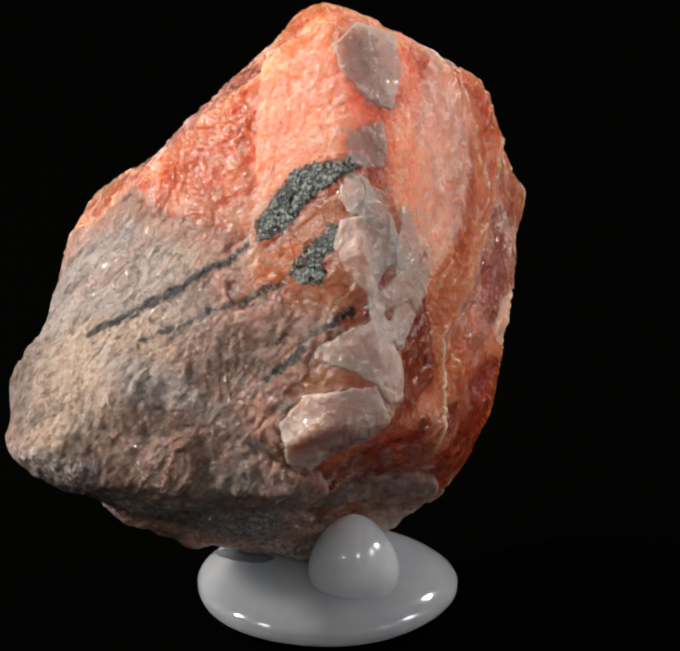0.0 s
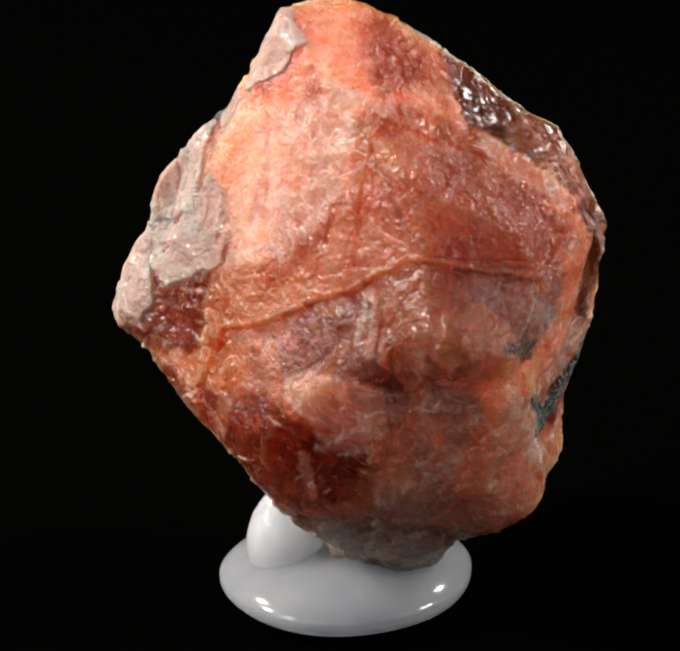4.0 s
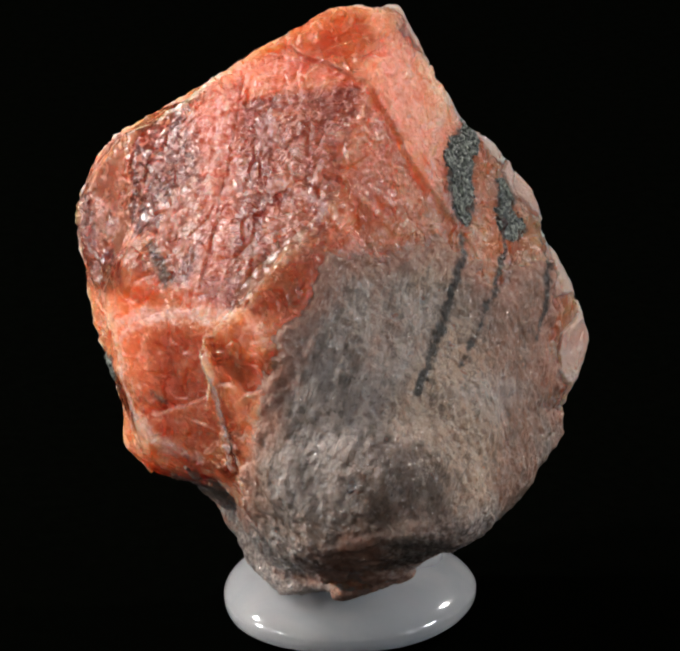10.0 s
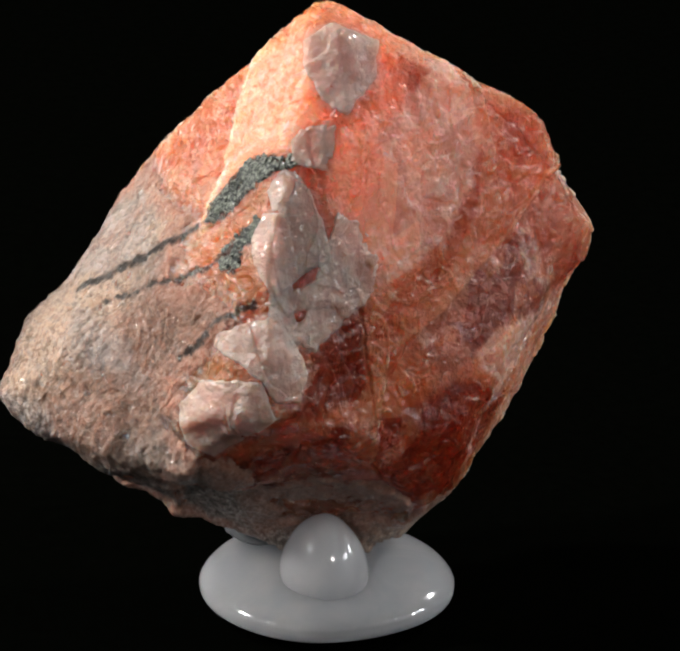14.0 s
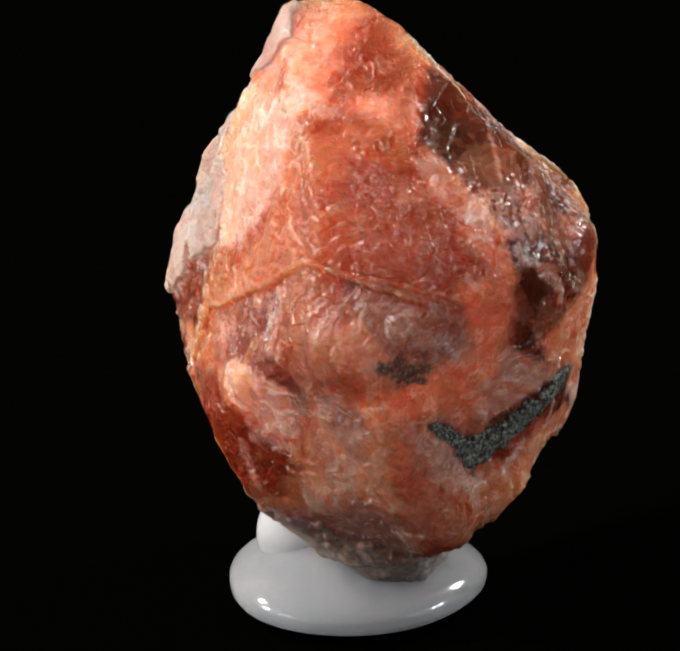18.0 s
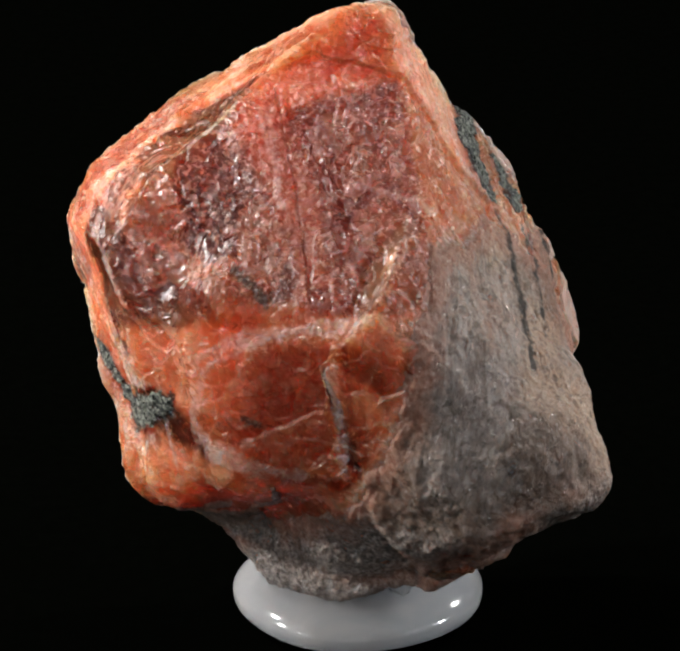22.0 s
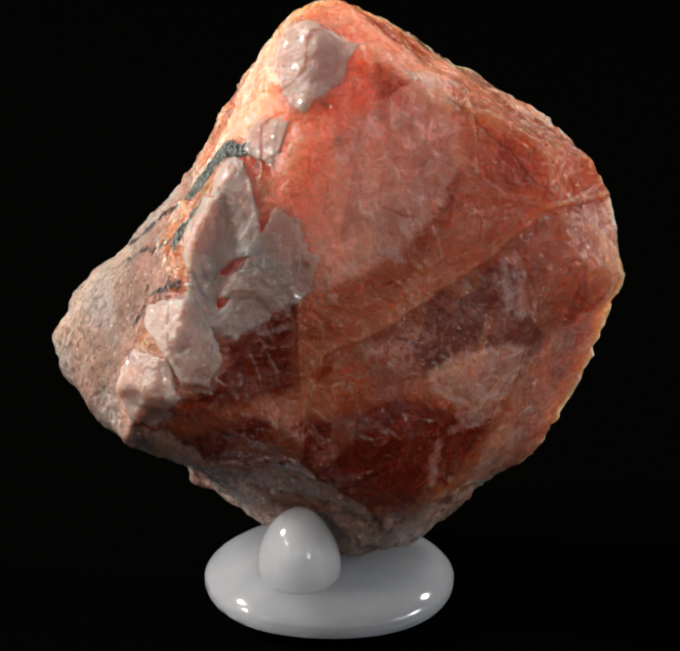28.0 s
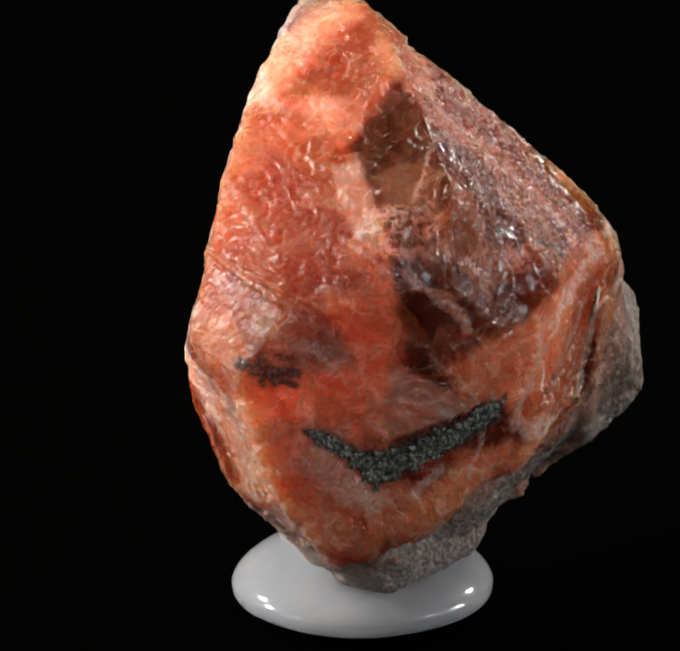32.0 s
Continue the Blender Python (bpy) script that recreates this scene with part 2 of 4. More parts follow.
def seam_material():
    n = Nodes("dark_mica")
    fine, mid = n.noise(3800, 3, 0.7), n.noise(800, 4, 0.6)
    col = n.mix(n.step(fine, 0.44, 0.66), (0.012, 0.015, 0.014), (0.30, 0.32, 0.27))
    col = n.mix(n.step(mid, 0.5, 0.75, 0.0, 0.5), col, (0.16, 0.18, 0.125))
    return n.end(Base_Color=col, Roughness=n.step(n.cells(2600), 0.3, 0.9, 0.5, 0.25), Normal=n.bump(fine, 0.9, 0.0005))


def putty_material(name="white_putty", gain=0.95, clear=0.3):
    n = Nodes(name)
    cloud = n.noise(110, 4, 0.55, warp=1.0)
    col = n.mix(n.step(cloud, 0.35, 0.7), tuple(gain * v for v in (0.355, 0.37, 0.40)), tuple(gain * v for v in (0.43, 0.43, 0.445)))
    return n.end(Base_Color=col, Roughness=0.10, IOR=1.5, Normal=n.bump(n.noise(260, 2, 0.5), 0.06, 0.0005),
                 Subsurface_Weight=0.9, Subsurface_Radius=(0.9, 0.95, 1.0), Subsurface_Scale=0.022, Transmission_Weight=clear)


def plain_material(name, colour, rough, scale):
    n = Nodes(name)
    grain = n.noise(scale, 4, 0.6)
    return n.end(Base_Color=n.mix(grain, tuple(v * 0.6 for v in colour), tuple(v * 1.4 for v in colour)), Roughness=rough, Specular_IOR_Level=0.0)


PLATE, BLUISH = plate_material(), putty_material("bluish_putty", 1.75, 0.35)
CRYSTAL, ROCK, SEAM, PUTTY = crystal_material("orange_crystal"), rock_material(), seam_material(), putty_material()
CLOTH = plain_material("black_cloth", (0.0006, 0.0007, 0.0005), 1.0, 900)
DARK_CLOTH = plain_material("backdrop_cloth", (0.00012, 0.00012, 0.00012), 1.0, 900)
SPECK = plain_material("brown_speck", (0.16, 0.075, 0.03), 0.7, 3000)


# ---- numbers: noise, spheres, meshes ----
def hashed(i, j, k, seed):
    h = (i * 374761393 + j * 668265263 + k * 2147483647 + seed * 1274126177) & 0xFFFFFFFF
    h = ((h ^ (h >> 13)) * 1274126177) & 0xFFFFFFFF
    return ((h ^ (h >> 16)) & 0xFFFF) / 32767.5 - 1.0


def value_noise(p, size, seed=0, octaves=3, gain=0.5):
    """Smooth noise between -1 and 1 at points p (mm), with features of that size."""
    out, amp, total = np.zeros(len(p)), 1.0, 0.0
    for o in range(octaves):
        q = p / size * 2.0 ** o + 37.7 * (o + seed)
        b = np.floor(q).astype(np.int64)
        w = q - b
        w = w * w * (3 - 2 * w)
        v = 0.0
        for dx in (0, 1):
            for dy in (0, 1):
                for dz in (0, 1):
                    k = (w[:, 0] if dx else 1 - w[:, 0]) * (w[:, 1] if dy else 1 - w[:, 1]) * (w[:, 2] if dz else 1 - w[:, 2])
                    v = v + k * hashed(b[:, 0] + dx, b[:, 1] + dy, b[:, 2] + dz, seed + o)
        out, total, amp = out + amp * v, total + amp, amp * gain
    return out / total


def finer(verts, faces, rounds):
    """Each triangle cut in four, so many times."""
    for _ in range(rounds):
        e = np.sort(np.concatenate([faces[:, [0, 1]], faces[:, [1, 2]], faces[:, [2, 0]]]), axis=1)
        key, back = np.unique(e[:, 0] * (len(verts) + 1) + e[:, 1], return_inverse=True)
        a, b = key // (len(verts) + 1), key % (len(verts) + 1)
        m = back.reshape(3, -1) + len(verts)
        verts = np.concatenate([verts, (verts[a] + verts[b]) / 2])
        f0, f1, f2 = faces.T
        faces = np.concatenate([np.stack(q, 1) for q in ((f0, m[0], m[2]), (m[0], f1, m[1]), (m[2], m[1], f2), (m[0], m[1], m[2]))])
    return verts, faces


def unit(v):
    return v / np.linalg.norm(v, axis=1, keepdims=True)


def ball(rounds):
    bm = bmesh.new()
    bmesh.ops.create_icosphere(bm, subdivisions=1, radius=1)
    bm.verts.ensure_lookup_table()
    v = np.array([p.co for p in bm.verts])
    f = np.array([[q.index for q in face.verts] for face in bm.faces])
    bm.free()
    for _ in range(rounds):
        v, f = finer(v, f, 1)
        v = unit(v)
    return v, f


def mesh_of(name, points, faces, material, fields=None):
    me = bpy.data.meshes.new(name)
    me.vertices.add(len(points))
    me.vertices.foreach_set("co", (points * MM).astype(np.float32).ravel())
    me.loops.add(faces.size)
    me.loops.foreach_set("vertex_index", faces.astype(np.int32).ravel())
    me.polygons.add(len(faces))
    me.polygons.foreach_set("loop_start", np.arange(0, faces.size, 3, dtype=np.int32))
    me.polygons.foreach_set("use_smooth", np.ones(len(faces), dtype=bool))
    me.update(calc_edges=True)
    for key, values in (fields or {}).items():
        me.attributes.new(key, "FLOAT", "POINT").data.foreach_set("value", values.astype(np.float32))
    me.materials.append(material)
    return me


def part(name, me, parent, label=""):
    ob = new(name, me)
    ob.parent = parent
    return tagged(ob, label)


# ---- the floor and the backdrop ----
def sheet(name, w, d, material, m, label):
    bm = bmesh.new()
    bmesh.ops.create_grid(bm, x_segments=8, y_segments=8, size=0.5, matrix=Matrix.Diagonal((w, d, 1, 1)))
    bmesh.ops.solidify(bm, geom=bm.faces[:], thickness=0.004)
    me = bpy.data.meshes.new(name)
    bm.to_mesh(me)
    bm.free()
    me.materials.append(material)
    ob = new(name, me)
    ob.matrix_world = m
    return tagged(ob, label, name, kind="structure")


sheet("floor", 1.1, 1.1, CLOTH, pose(0, 0, 0), "black matt cloth under the turning specimen")
sheet("backdrop", 1.1, 0.7, DARK_CLOTH, pose(0, 0.546, 0.352, 90), "black cloth hung behind the specimen")


# ---- the stone: grown bodies, each cut by its cleavage faces ----
# a face: the way it looks (degrees round the axis, degrees up) and its distance from the heart, mm
def face_set(text):
    rows = np.array([[float(q) for q in item.split("/")] for item in text.split()])
    a, e = np.radians(rows[:, 0]), np.radians(rows[:, 1])
    return np.stack([np.cos(a) * np.cos(e), np.sin(a) * np.cos(e), np.sin(e)], 1), rows[:, 2]


BODIES = []


def body_cut(heart, text):
    BODIES.append((np.array(heart), *face_set(text)))


body_cut((0.0, 2.4, 4.5), "74.4/24.3/17.18 86.7/31.8/16.94 65.1/56.0/14.97 145.3/-9.9/16.40 30.0/20.2/15.79 157.2/42.1/14.32 85.7/-15.0/14.89 -65.8/25.4/13.88 134.5/20.3/15.39 10.1/-19.2/13.55 177.7/45.8/15.20 119.7/-12.3/15.97 11.4/77.9/18.89 19.8/-42.8/16.73 -25.6/21.6/11.29 174.0/-59.4/16.08 -18.4/13.1/10.17 -128.2/26.9/13.93 138.8/-55.6/17.16 -27.1/10.6/9.83 -1.4/-45.1/17.22 -118.7/26.6/13.64 -144.5/-48.6/14.78 -31.6/-22.9/14.59 -138.4/12.3/14.27 -70.1/-45.6/16.51 107.1/-15.5/16.14 4.9/-17.4/12.97 -107.5/23.9/15.73 146.4/-38.9/17.56 105.9/-15.9/16.03 121.0/-28.1/17.28 4.0/64.7/17.84 105.8/-16.0/15.87 102.9/-48.7/19.12 144.4/-33.3/17.76 12.8/56.7/16.19 -117.9/74.4/20.03")
body_cut((-6.6, -6.0, -4.5), "50.4/-13.9/1.50 43.1/-8.4/1.50 58.7/30.6/9.53 49.4/-16.4/1.44 14.2/-32.0/0.98 149.0/43.7/20.00 130.4/-12.0/14.68 8.8/3.2/7.69 164.2/8.1/15.88 -132.2/40.2/10.78 141.0/-48.5/13.68 -162.1/7.2/16.75 -104.6/13.6/8.57 -162.4/-56.3/10.79 -92.5/-52.5/7.47 -104.7/-2.9/9.24 -112.4/-56.1/7.97 -148.0/38.6/12.33 121.4/-53.7/12.09 -164.8/31.5/14.13 -37.7/24.6/16.59 -103.1/-42.0/8.22 154.3/1.9/16.14 -124.2/36.5/10.48 179.9/-46.4/12.76 -111.2/28.6/10.89 -124.9/-33.6/11.40 -124.6/36.4/10.20")
body_cut((-2.4, 0.6, -13.5), "130.5/44.7/2.31 47.9/-37.4/6.88 5.8/54.3/1.50 121.0/-0.3/5.72 3.7/29.3/1.15 -85.9/62.7/0.98 97.5/-21.6/7.05 -59.6/29.7/1.38 -56.5/28.5/1.48 -1.5/-65.6/5.29 -42.0/21.4/1.52 -131.3/-64.0/4.42 59.4/-42.5/7.61")


# breaks that trim the foot, as ways and distances from the axis point
FOOT = face_set("-134.0/-58.7/18.53 -169.4/-47.7/21.08 138.2/-30.8/18.25 122.0/-40.4/17.00")
# rounded lumps on the bodies and at the neck: place and radius, mm
NECK = [[float(v) for v in item.split("/")] for item in ("-6.3/0.4/-10.1/6.5 -11.0/1.0/-5.0/6.4 -6.0/-6.8/-3.7/5.8 -10.9/-0.7/-8.7/4.5 -4.0/-1.5/-8.3/6.2 -7.4/-2.3/-8.7/5.5 -4.0/-9.7/-4.5/4.8 -19.9/-7.0/-3.1/2.5 -12.9/-8.8/-7.7/2.5 2.4/13.4/-9.3/2.7 -20.1/-2.6/-6.6/2.9 -9.8/12.4/7.8/2.6 10.7/12.7/4.7/2.6 -8.6/10.1/-5.1/2.5 "
                                                         "-20.7/-4.0/-2.8/2.7 -11.4/-11.2/-5.5/2.5 -1.8/12.9/-8.0/2.7 6.2/14.1/-3.3/2.2 0.2/-13.5/2.9/2.3 0.6/-8.0/11.9/2.2 -19.3/0.1/-3.4/2.5 3.8/12.9/-6.8/2.6 0.6/-14.2/0.0/2.5 -15.2/-8.8/-1.2/2.5 7.7/14.0/-0.1/2.2 -0.9/4.6/-15.6/2.4 -4.0/13.1/13.0/2.4 -14.6/-3.3/-10.6/2.3").split()]


def cut_body(p, heart, n, d, soft=0.14):
    """Distance outside a body that is cut by flat faces; its edges are slightly worn."""
    v = (p - heart) @ n.T - d
    top = v.max(1)
    return top + soft * np.log(np.exp((v - top[:, None]) / soft).sum(1))


def solid(p, fine=True):
    """Distance outside the whole stone, mm."""
    out = np.empty(len(p))
    for k in range(0, len(p), 150000):
        q = p[k:k + 150000]
        best = cut_body(q, *BODIES[0])
        for one, blend in zip(BODIES[1:], (1.8, 4.5)):
            other = cut_body(q, *one)
            h = np.clip(0.5 + 0.5 * (other - best) / blend, 0, 1)
            best = other + (best - other) * h - blend * h * (1 - h)
        for x, y, z, r in NECK:
            other = np.linalg.norm(q - (x, y, z), axis=1) - r
            h = np.clip(0.5 + 0.5 * (other - best) / 2.2, 0, 1)
            best = other + (best - other) * h - 2.2 * h * (1 - h)
        v = q @ FOOT[0].T - FOOT[1]
        out[k:k + 150000] = np.maximum(best, v.max(1))
    return out - relief(p) if fine else out


def relief(p):
    """Wear, terraces and growth ripples on the faces, mm."""
    wear = 0.24 * value_noise(p, 4.0, 1, 3) + 0.17 * value_noise(p, 1.3, 2, 3, 0.6)
    terrace = value_noise(p * np.array((1, 1, 0.45)), 2.8, 5, 2)
    ripple = 1 - 2 * np.abs(value_noise(p * np.array((1, 1, 1.8)), 1.1, 9, 3, 0.55))
    quiet = np.clip(0.5 + 1.6 * value_noise(p, 7.0, 12, 2), 0.1, 1)
    return wear + 0.30 * (np.floor(terrace * 3) / 3 - terrace) + 0.035 * ripple * quiet


def normals(p, fine=False):
    g = np.stack([solid(p + e, fine) - solid(p - e, fine) for e in np.eye(3) * 0.06], 1)
    return g / np.maximum(np.linalg.norm(g, axis=1, keepdims=True), 1e-9)


def settled(p, rounds=2):
    """Points brought onto the stone's surface, and the ways out of it."""
    for _ in range(rounds):
        n = normals(p)
        p = p - n * np.clip(solid(p), -0.4, 0.4)[:, None]
    return p, n


def surface(low, high, step):
    """The stone's surface as triangles, by walking through a grid of cells."""
    axes = [np.arange(a, b, step) for a, b in zip(low, high)]
    shape = tuple(len(a) for a in axes)
    v = solid(np.stack(np.meshgrid(*axes, indexing="ij"), -1).reshape(-1, 3), False).reshape(shape)
    inside = v < 0
    cells = tuple(n - 1 for n in shape)
    corner = [(i, j, k) for i in (0, 1) for j in (0, 1) for k in (0, 1)]

    def at(a, c):
        return a[c[0]:c[0] + cells[0], c[1]:c[1] + cells[1], c[2]:c[2] + cells[2]]
    count = sum(at(inside, c).astype(np.int8) for c in corner)
    active = (count > 0) & (count < 8)
    index = np.full(cells, -1)
    index[active] = np.arange(active.sum())
    base = np.argwhere(active)
    total, hits = np.zeros((len(base), 3)), np.zeros(len(base))
    for c in corner:
        for axis in range(3):
            if c[axis]:
                continue
            d = list(c)
            d[axis] = 1
            a, b = at(v, c)[active], at(v, d)[active]
            cross = (a < 0) != (b < 0)
            t = np.where(cross, a / np.where(cross, a - b, 1), 0)
            place = np.array(c, float)[None].repeat(len(base), 0)
            place[:, axis] = t
            total += place * cross[:, None]
            hits += cross
    points = np.array(low) + step * (base + total / hits[:, None])
    quads = []
    for axis in range(3):
        o1, o2 = [q for q in range(3) if q != axis]
        n0 = [slice(1, c) for c in cells]
        n0[axis] = slice(0, cells[axis])
        a = inside[tuple(n0)]
        n1 = list(n0)
        n1[axis] = slice(1, cells[axis] + 1)
        b = inside[tuple(n1)]
        e = np.argwhere(a != b)
        flip = a[tuple(e.T)]
        off = np.array([1 if q != axis else 0 for q in range(3)])
        e = e + off
        ring = []
        for s1, s2 in ((1, 1), (0, 1), (0, 0), (1, 0)):
            q = e.copy()
            q[:, o1] -= s1
            q[:, o2] -= s2
            ring.append(index[tuple(q.T)])
        ring = np.stack(ring, 1)
        flip = flip if axis != 1 else ~flip
        ring[~flip] = ring[~flip][:, ::-1]
        quads.append(ring)
    quads = np.concatenate(quads)
    return points, np.concatenate([quads[:, [0, 1, 2]], quads[:, [0, 2, 3]]])


MARKS = {}
TILT = radians(21.1)


def mark(kind, side, wide, text):
    """An area (wide 0) or a line of that width on the stone, drawn on the plane that faces the given side (degrees): mm across and up."""
    a = radians(side)
    across, out, up = Vector((math.cos(a), math.sin(a), 0)), Vector((math.sin(a), -math.cos(a), 0)), Vector((0, 0, 1))
    frame_of = np.array([across, up * math.cos(TILT) - out * math.sin(TILT), out * math.cos(TILT) + up * math.sin(TILT)])
    line = np.array([[float(q) for q in item.split(",")] for item in text.split()])
    MARKS.setdefault(kind, []).append((frame_of, wide, line))


def inside(one, p, n):
    """How many mm inside a mark the points are, with their ways out; below 0 outside it."""
    frame_of, wide, line = one
    q = p @ frame_of.T
    out = np.full(len(p), -3.0)
    low, high = line.min(0) - wide - 2.2, line.max(0) + wide + 2.2
    near = np.nonzero((q[:, 0] > low[0]) & (q[:, 0] < high[0]) & (q[:, 1] > low[1]) & (q[:, 1] < high[1]) & (n @ frame_of[2] > -0.1))[0]
    if not len(near):
        return out
    x, y, facing = q[near, 0], q[near, 1], n[near] @ frame_of[2]
    dist, within = np.full(len(near), 1e9), np.zeros(len(near), bool)
    ends = list(zip(line, np.roll(line, -1, 0)))
    for (ax, ay), (bx, by) in ends if wide == 0 else ends[:-1]:
        dx, dy = bx - ax, by - ay
        t = np.clip(((x - ax) * dx + (y - ay) * dy) / max(dx * dx + dy * dy, 1e-9), 0, 1)
        dist = np.minimum(dist, np.hypot(x - ax - t * dx, y - ay - t * dy))
        if wide == 0 and ay != by:
            within ^= ((ay > y) != (by > y)) & (x < ax + (y - ay) / (by - ay) * dx)
    value = np.where(within, dist, -dist) if wide == 0 else wide / 2 - dist
    out[near] = np.maximum(value - 6 * np.clip(0.3 - facing, 0, 1), -3.0)
    return out


def region(kind, p, n):
    best = np.full(len(p), -3.0)
    for one in MARKS.get(kind, []):
        best = np.maximum(best, inside(one, p, n))
    return best


def warp_of(p, size=1.6, amount=0.22):
    return amount * np.stack([value_noise(p, size, 40 + k, 3, 0.6) for k in range(3)], 1)


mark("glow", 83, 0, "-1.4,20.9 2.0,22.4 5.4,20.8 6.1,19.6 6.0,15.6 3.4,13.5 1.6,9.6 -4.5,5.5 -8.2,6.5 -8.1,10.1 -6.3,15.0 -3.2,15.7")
mark("rose", 83, 0, "6.1,15.3 9.1,13.5 12.5,12.7 16.4,9.3 18.3,6.2 10.8,6.0 8.1,4.7 5.1,3.3 1.8,2.1 2.7,6.3 5.5,9.3")
mark("ember", 83, 0, "-12.6,3.2 -7.2,3.0 -7.6,-4.5 -13.6,-3.0 -12.3,-0.2")
mark("ember", 83, 0, "-6.9,3.4 -4.6,2.9 -0.3,3.8 0.3,1.8 -4.6,-1.2 -0.9,-0.6 -2.8,-5.1 -7.4,-6.1 -7.5,1.6")
mark("mauve", 83, 0, "-0.9,-0.6 3.3,1.8 7.5,4.1 10.8,5.7 18.4,5.9 18.9,3.8 17.8,0.2 15.7,-1.6 11.1,-1.3 6.6,-1.6 2.7,-2.4 0.9,-3.9 -2.8,-5.5 -1.6,-2.7")
mark("ember", 83, 0, "10.5,0.8 15.3,0.5 15.7,-1.3 12.4,-2.5 9.9,-1.3")
mark("blush", 83, 0, "1.0,-3.9 3.3,-3.0 9.0,-3.4 8.9,-6.5 6.3,-7.7 3.6,-7.0 1.4,-5.5")
mark("veil", 83, 0, "3.3,-7.2 6.3,-7.8 7.6,-8.0 6.3,-8.6 3.9,-8.4")
mark("red", 83, 0, "-11.8,-4.5 -9.0,-5.4 -5.3,-6.4 -1.0,-5.2 2.7,-7.0 6.6,-8.9 5.1,-11.8 0.2,-14.1 -2.9,-11.7 -7.2,-8.9 -11.8,-7.5")
mark("haze", 83, 0, "8.9,-3.4 16.5,-4.7 16.3,-9.3 14.1,-12.1 9.7,-14.0 6.4,-13.5 6.7,-10.2 8.8,-7.7")
mark("haze", 83, 0, "15.1,5.6 18.6,5.6 18.4,1.7 16.3,-1.3 15.3,1.4")
mark("veil", 83, 0.45, "-6.7,3.9 -5.8,3.4 -4.2,4.0 -2.7,4.7 -0.9,4.9 0.0,4.1")
mark("veil", 83, 0.35, "7.4,2.9 7.0,-0.7")
mark("veil", 83, 0.3, "9.3,-0.7 9.1,-1.6")
mark("veil", 83, 0.7, "2.2,-9.2 2.3,-12.0")
mark("veil", 83, 0.7, "3.7,16.0 6.4,15.5")
mark("rim", 83, 0.45, "-5.8,-1.3 -2.2,-0.6 1.8,1.4 6.3,3.3 8.7,4.9 10.8,5.9 18.6,6.1")
mark("rim", 83, 0.35, "6.3,15.3 5.9,9.3")
mark("crack", 83, 0.2, "-7.0,4.6 -7.4,-0.2 -7.6,-3.9")
mark("crack", 83, 0.15, "8.9,-3.1 8.8,-7.1")
mark("spark", 83, 0.9, "-8.7,-5.8 -7.1,-7.3 -5.6,-8.9")
mark("glitter", 83, 0.9, "15.4,15.8 16.8,12.9 19.0,9.8")
mark("ember", 83, 0, "10.1,18.6 14.5,16.1 16.0,11.2 14.6,10.2 12.2,12.7 9.2,14.8")
mark("red", 83, 0.8, "12.9,-6.2 14.5,-6.3")
mark("cream", 83, 0, "-2.4,-14.9 3.3,-13.8 8.4,-13.9 6.5,-16.8 -1.4,-16.9")
mark("rock", 83, 0, "-2.4,-14.7 2.7,-14.2 8.4,-14.1 6.5,-16.9 -1.1,-17.1")
mark("low", 83, 0, "-5.8,-1.5 -2.2,-0.7 1.8,1.2 6.3,3.1 8.7,4.7 10.8,5.7 21.1,6.0 22.0,-17.3 -6.3,-16.0 -7.7,-6.4")
mark("sink", 83, 0, "-12.7,3.2 -7.2,3.0 -7.6,-6.4 -11.8,-7.8 -16.2,-4.6")
mark("sink", 83, 0, "6.4,15.1 15.8,12.8 18.6,9.4 18.7,6.4 10.8,6.0 8.1,4.7 5.9,4.5 5.9,9.3")
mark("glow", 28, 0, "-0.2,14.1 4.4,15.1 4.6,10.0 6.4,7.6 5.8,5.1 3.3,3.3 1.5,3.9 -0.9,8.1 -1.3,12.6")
mark("rose", 28, 0, "4.1,19.1 7.8,17.4 10.6,15.9 14.4,13.0 12.8,9.2 8.9,5.8 6.8,7.0 5.2,12.7")
mark("veil", 28, 0.7, "6.2,18.4 8.6,18.1")
mark("glitter", 28, 0.8, "4.1,19.4 10.3,16.8")
mark("red", 28, 0, "-3.0,0.3 1.2,2.4 1.8,-4.6 -1.6,-6.3 -4.3,-6.8 -2.2,-3.3")
mark("ember", 28, 0, "1.8,1.5 5.2,-1.3 5.1,-5.8 3.3,-6.1 2.1,-3.0")
mark("mauve", 28, 0, "13.1,7.7 15.8,10.8 18.3,7.2 16.8,2.1 14.0,-1.4 12.1,0.8")
mark("red", 28, 0, "-7.1,-9.4 0.8,-7.3 6.4,-5.3 9.5,-4.1 12.4,-4.9 9.1,-10.5 5.2,-13.2 -2.3,-12.5")
mark("spark", 28, 1, "-0.1,-6.3 2.0,-7.3 3.9,-8.6")
mark("veil", 28, 0.35, "13.1,6.7 13.6,3.3")
mark("veil", 28, 0.3, "-0.6,-1.2 0.9,-0.3")
mark("spark", 28, 0.7, "10.5,-4.1 11.6,-5.1")
mark("veil", 28, 0.45, "8.7,-9.8 10.0,-7.6")
mark("glitter", 28, 0, "-2.9,20.9 -5.7,19.0 -9.5,15.6 -12.1,13.6 -6.9,12.8 -2.9,14.2 -2.6,17.2")
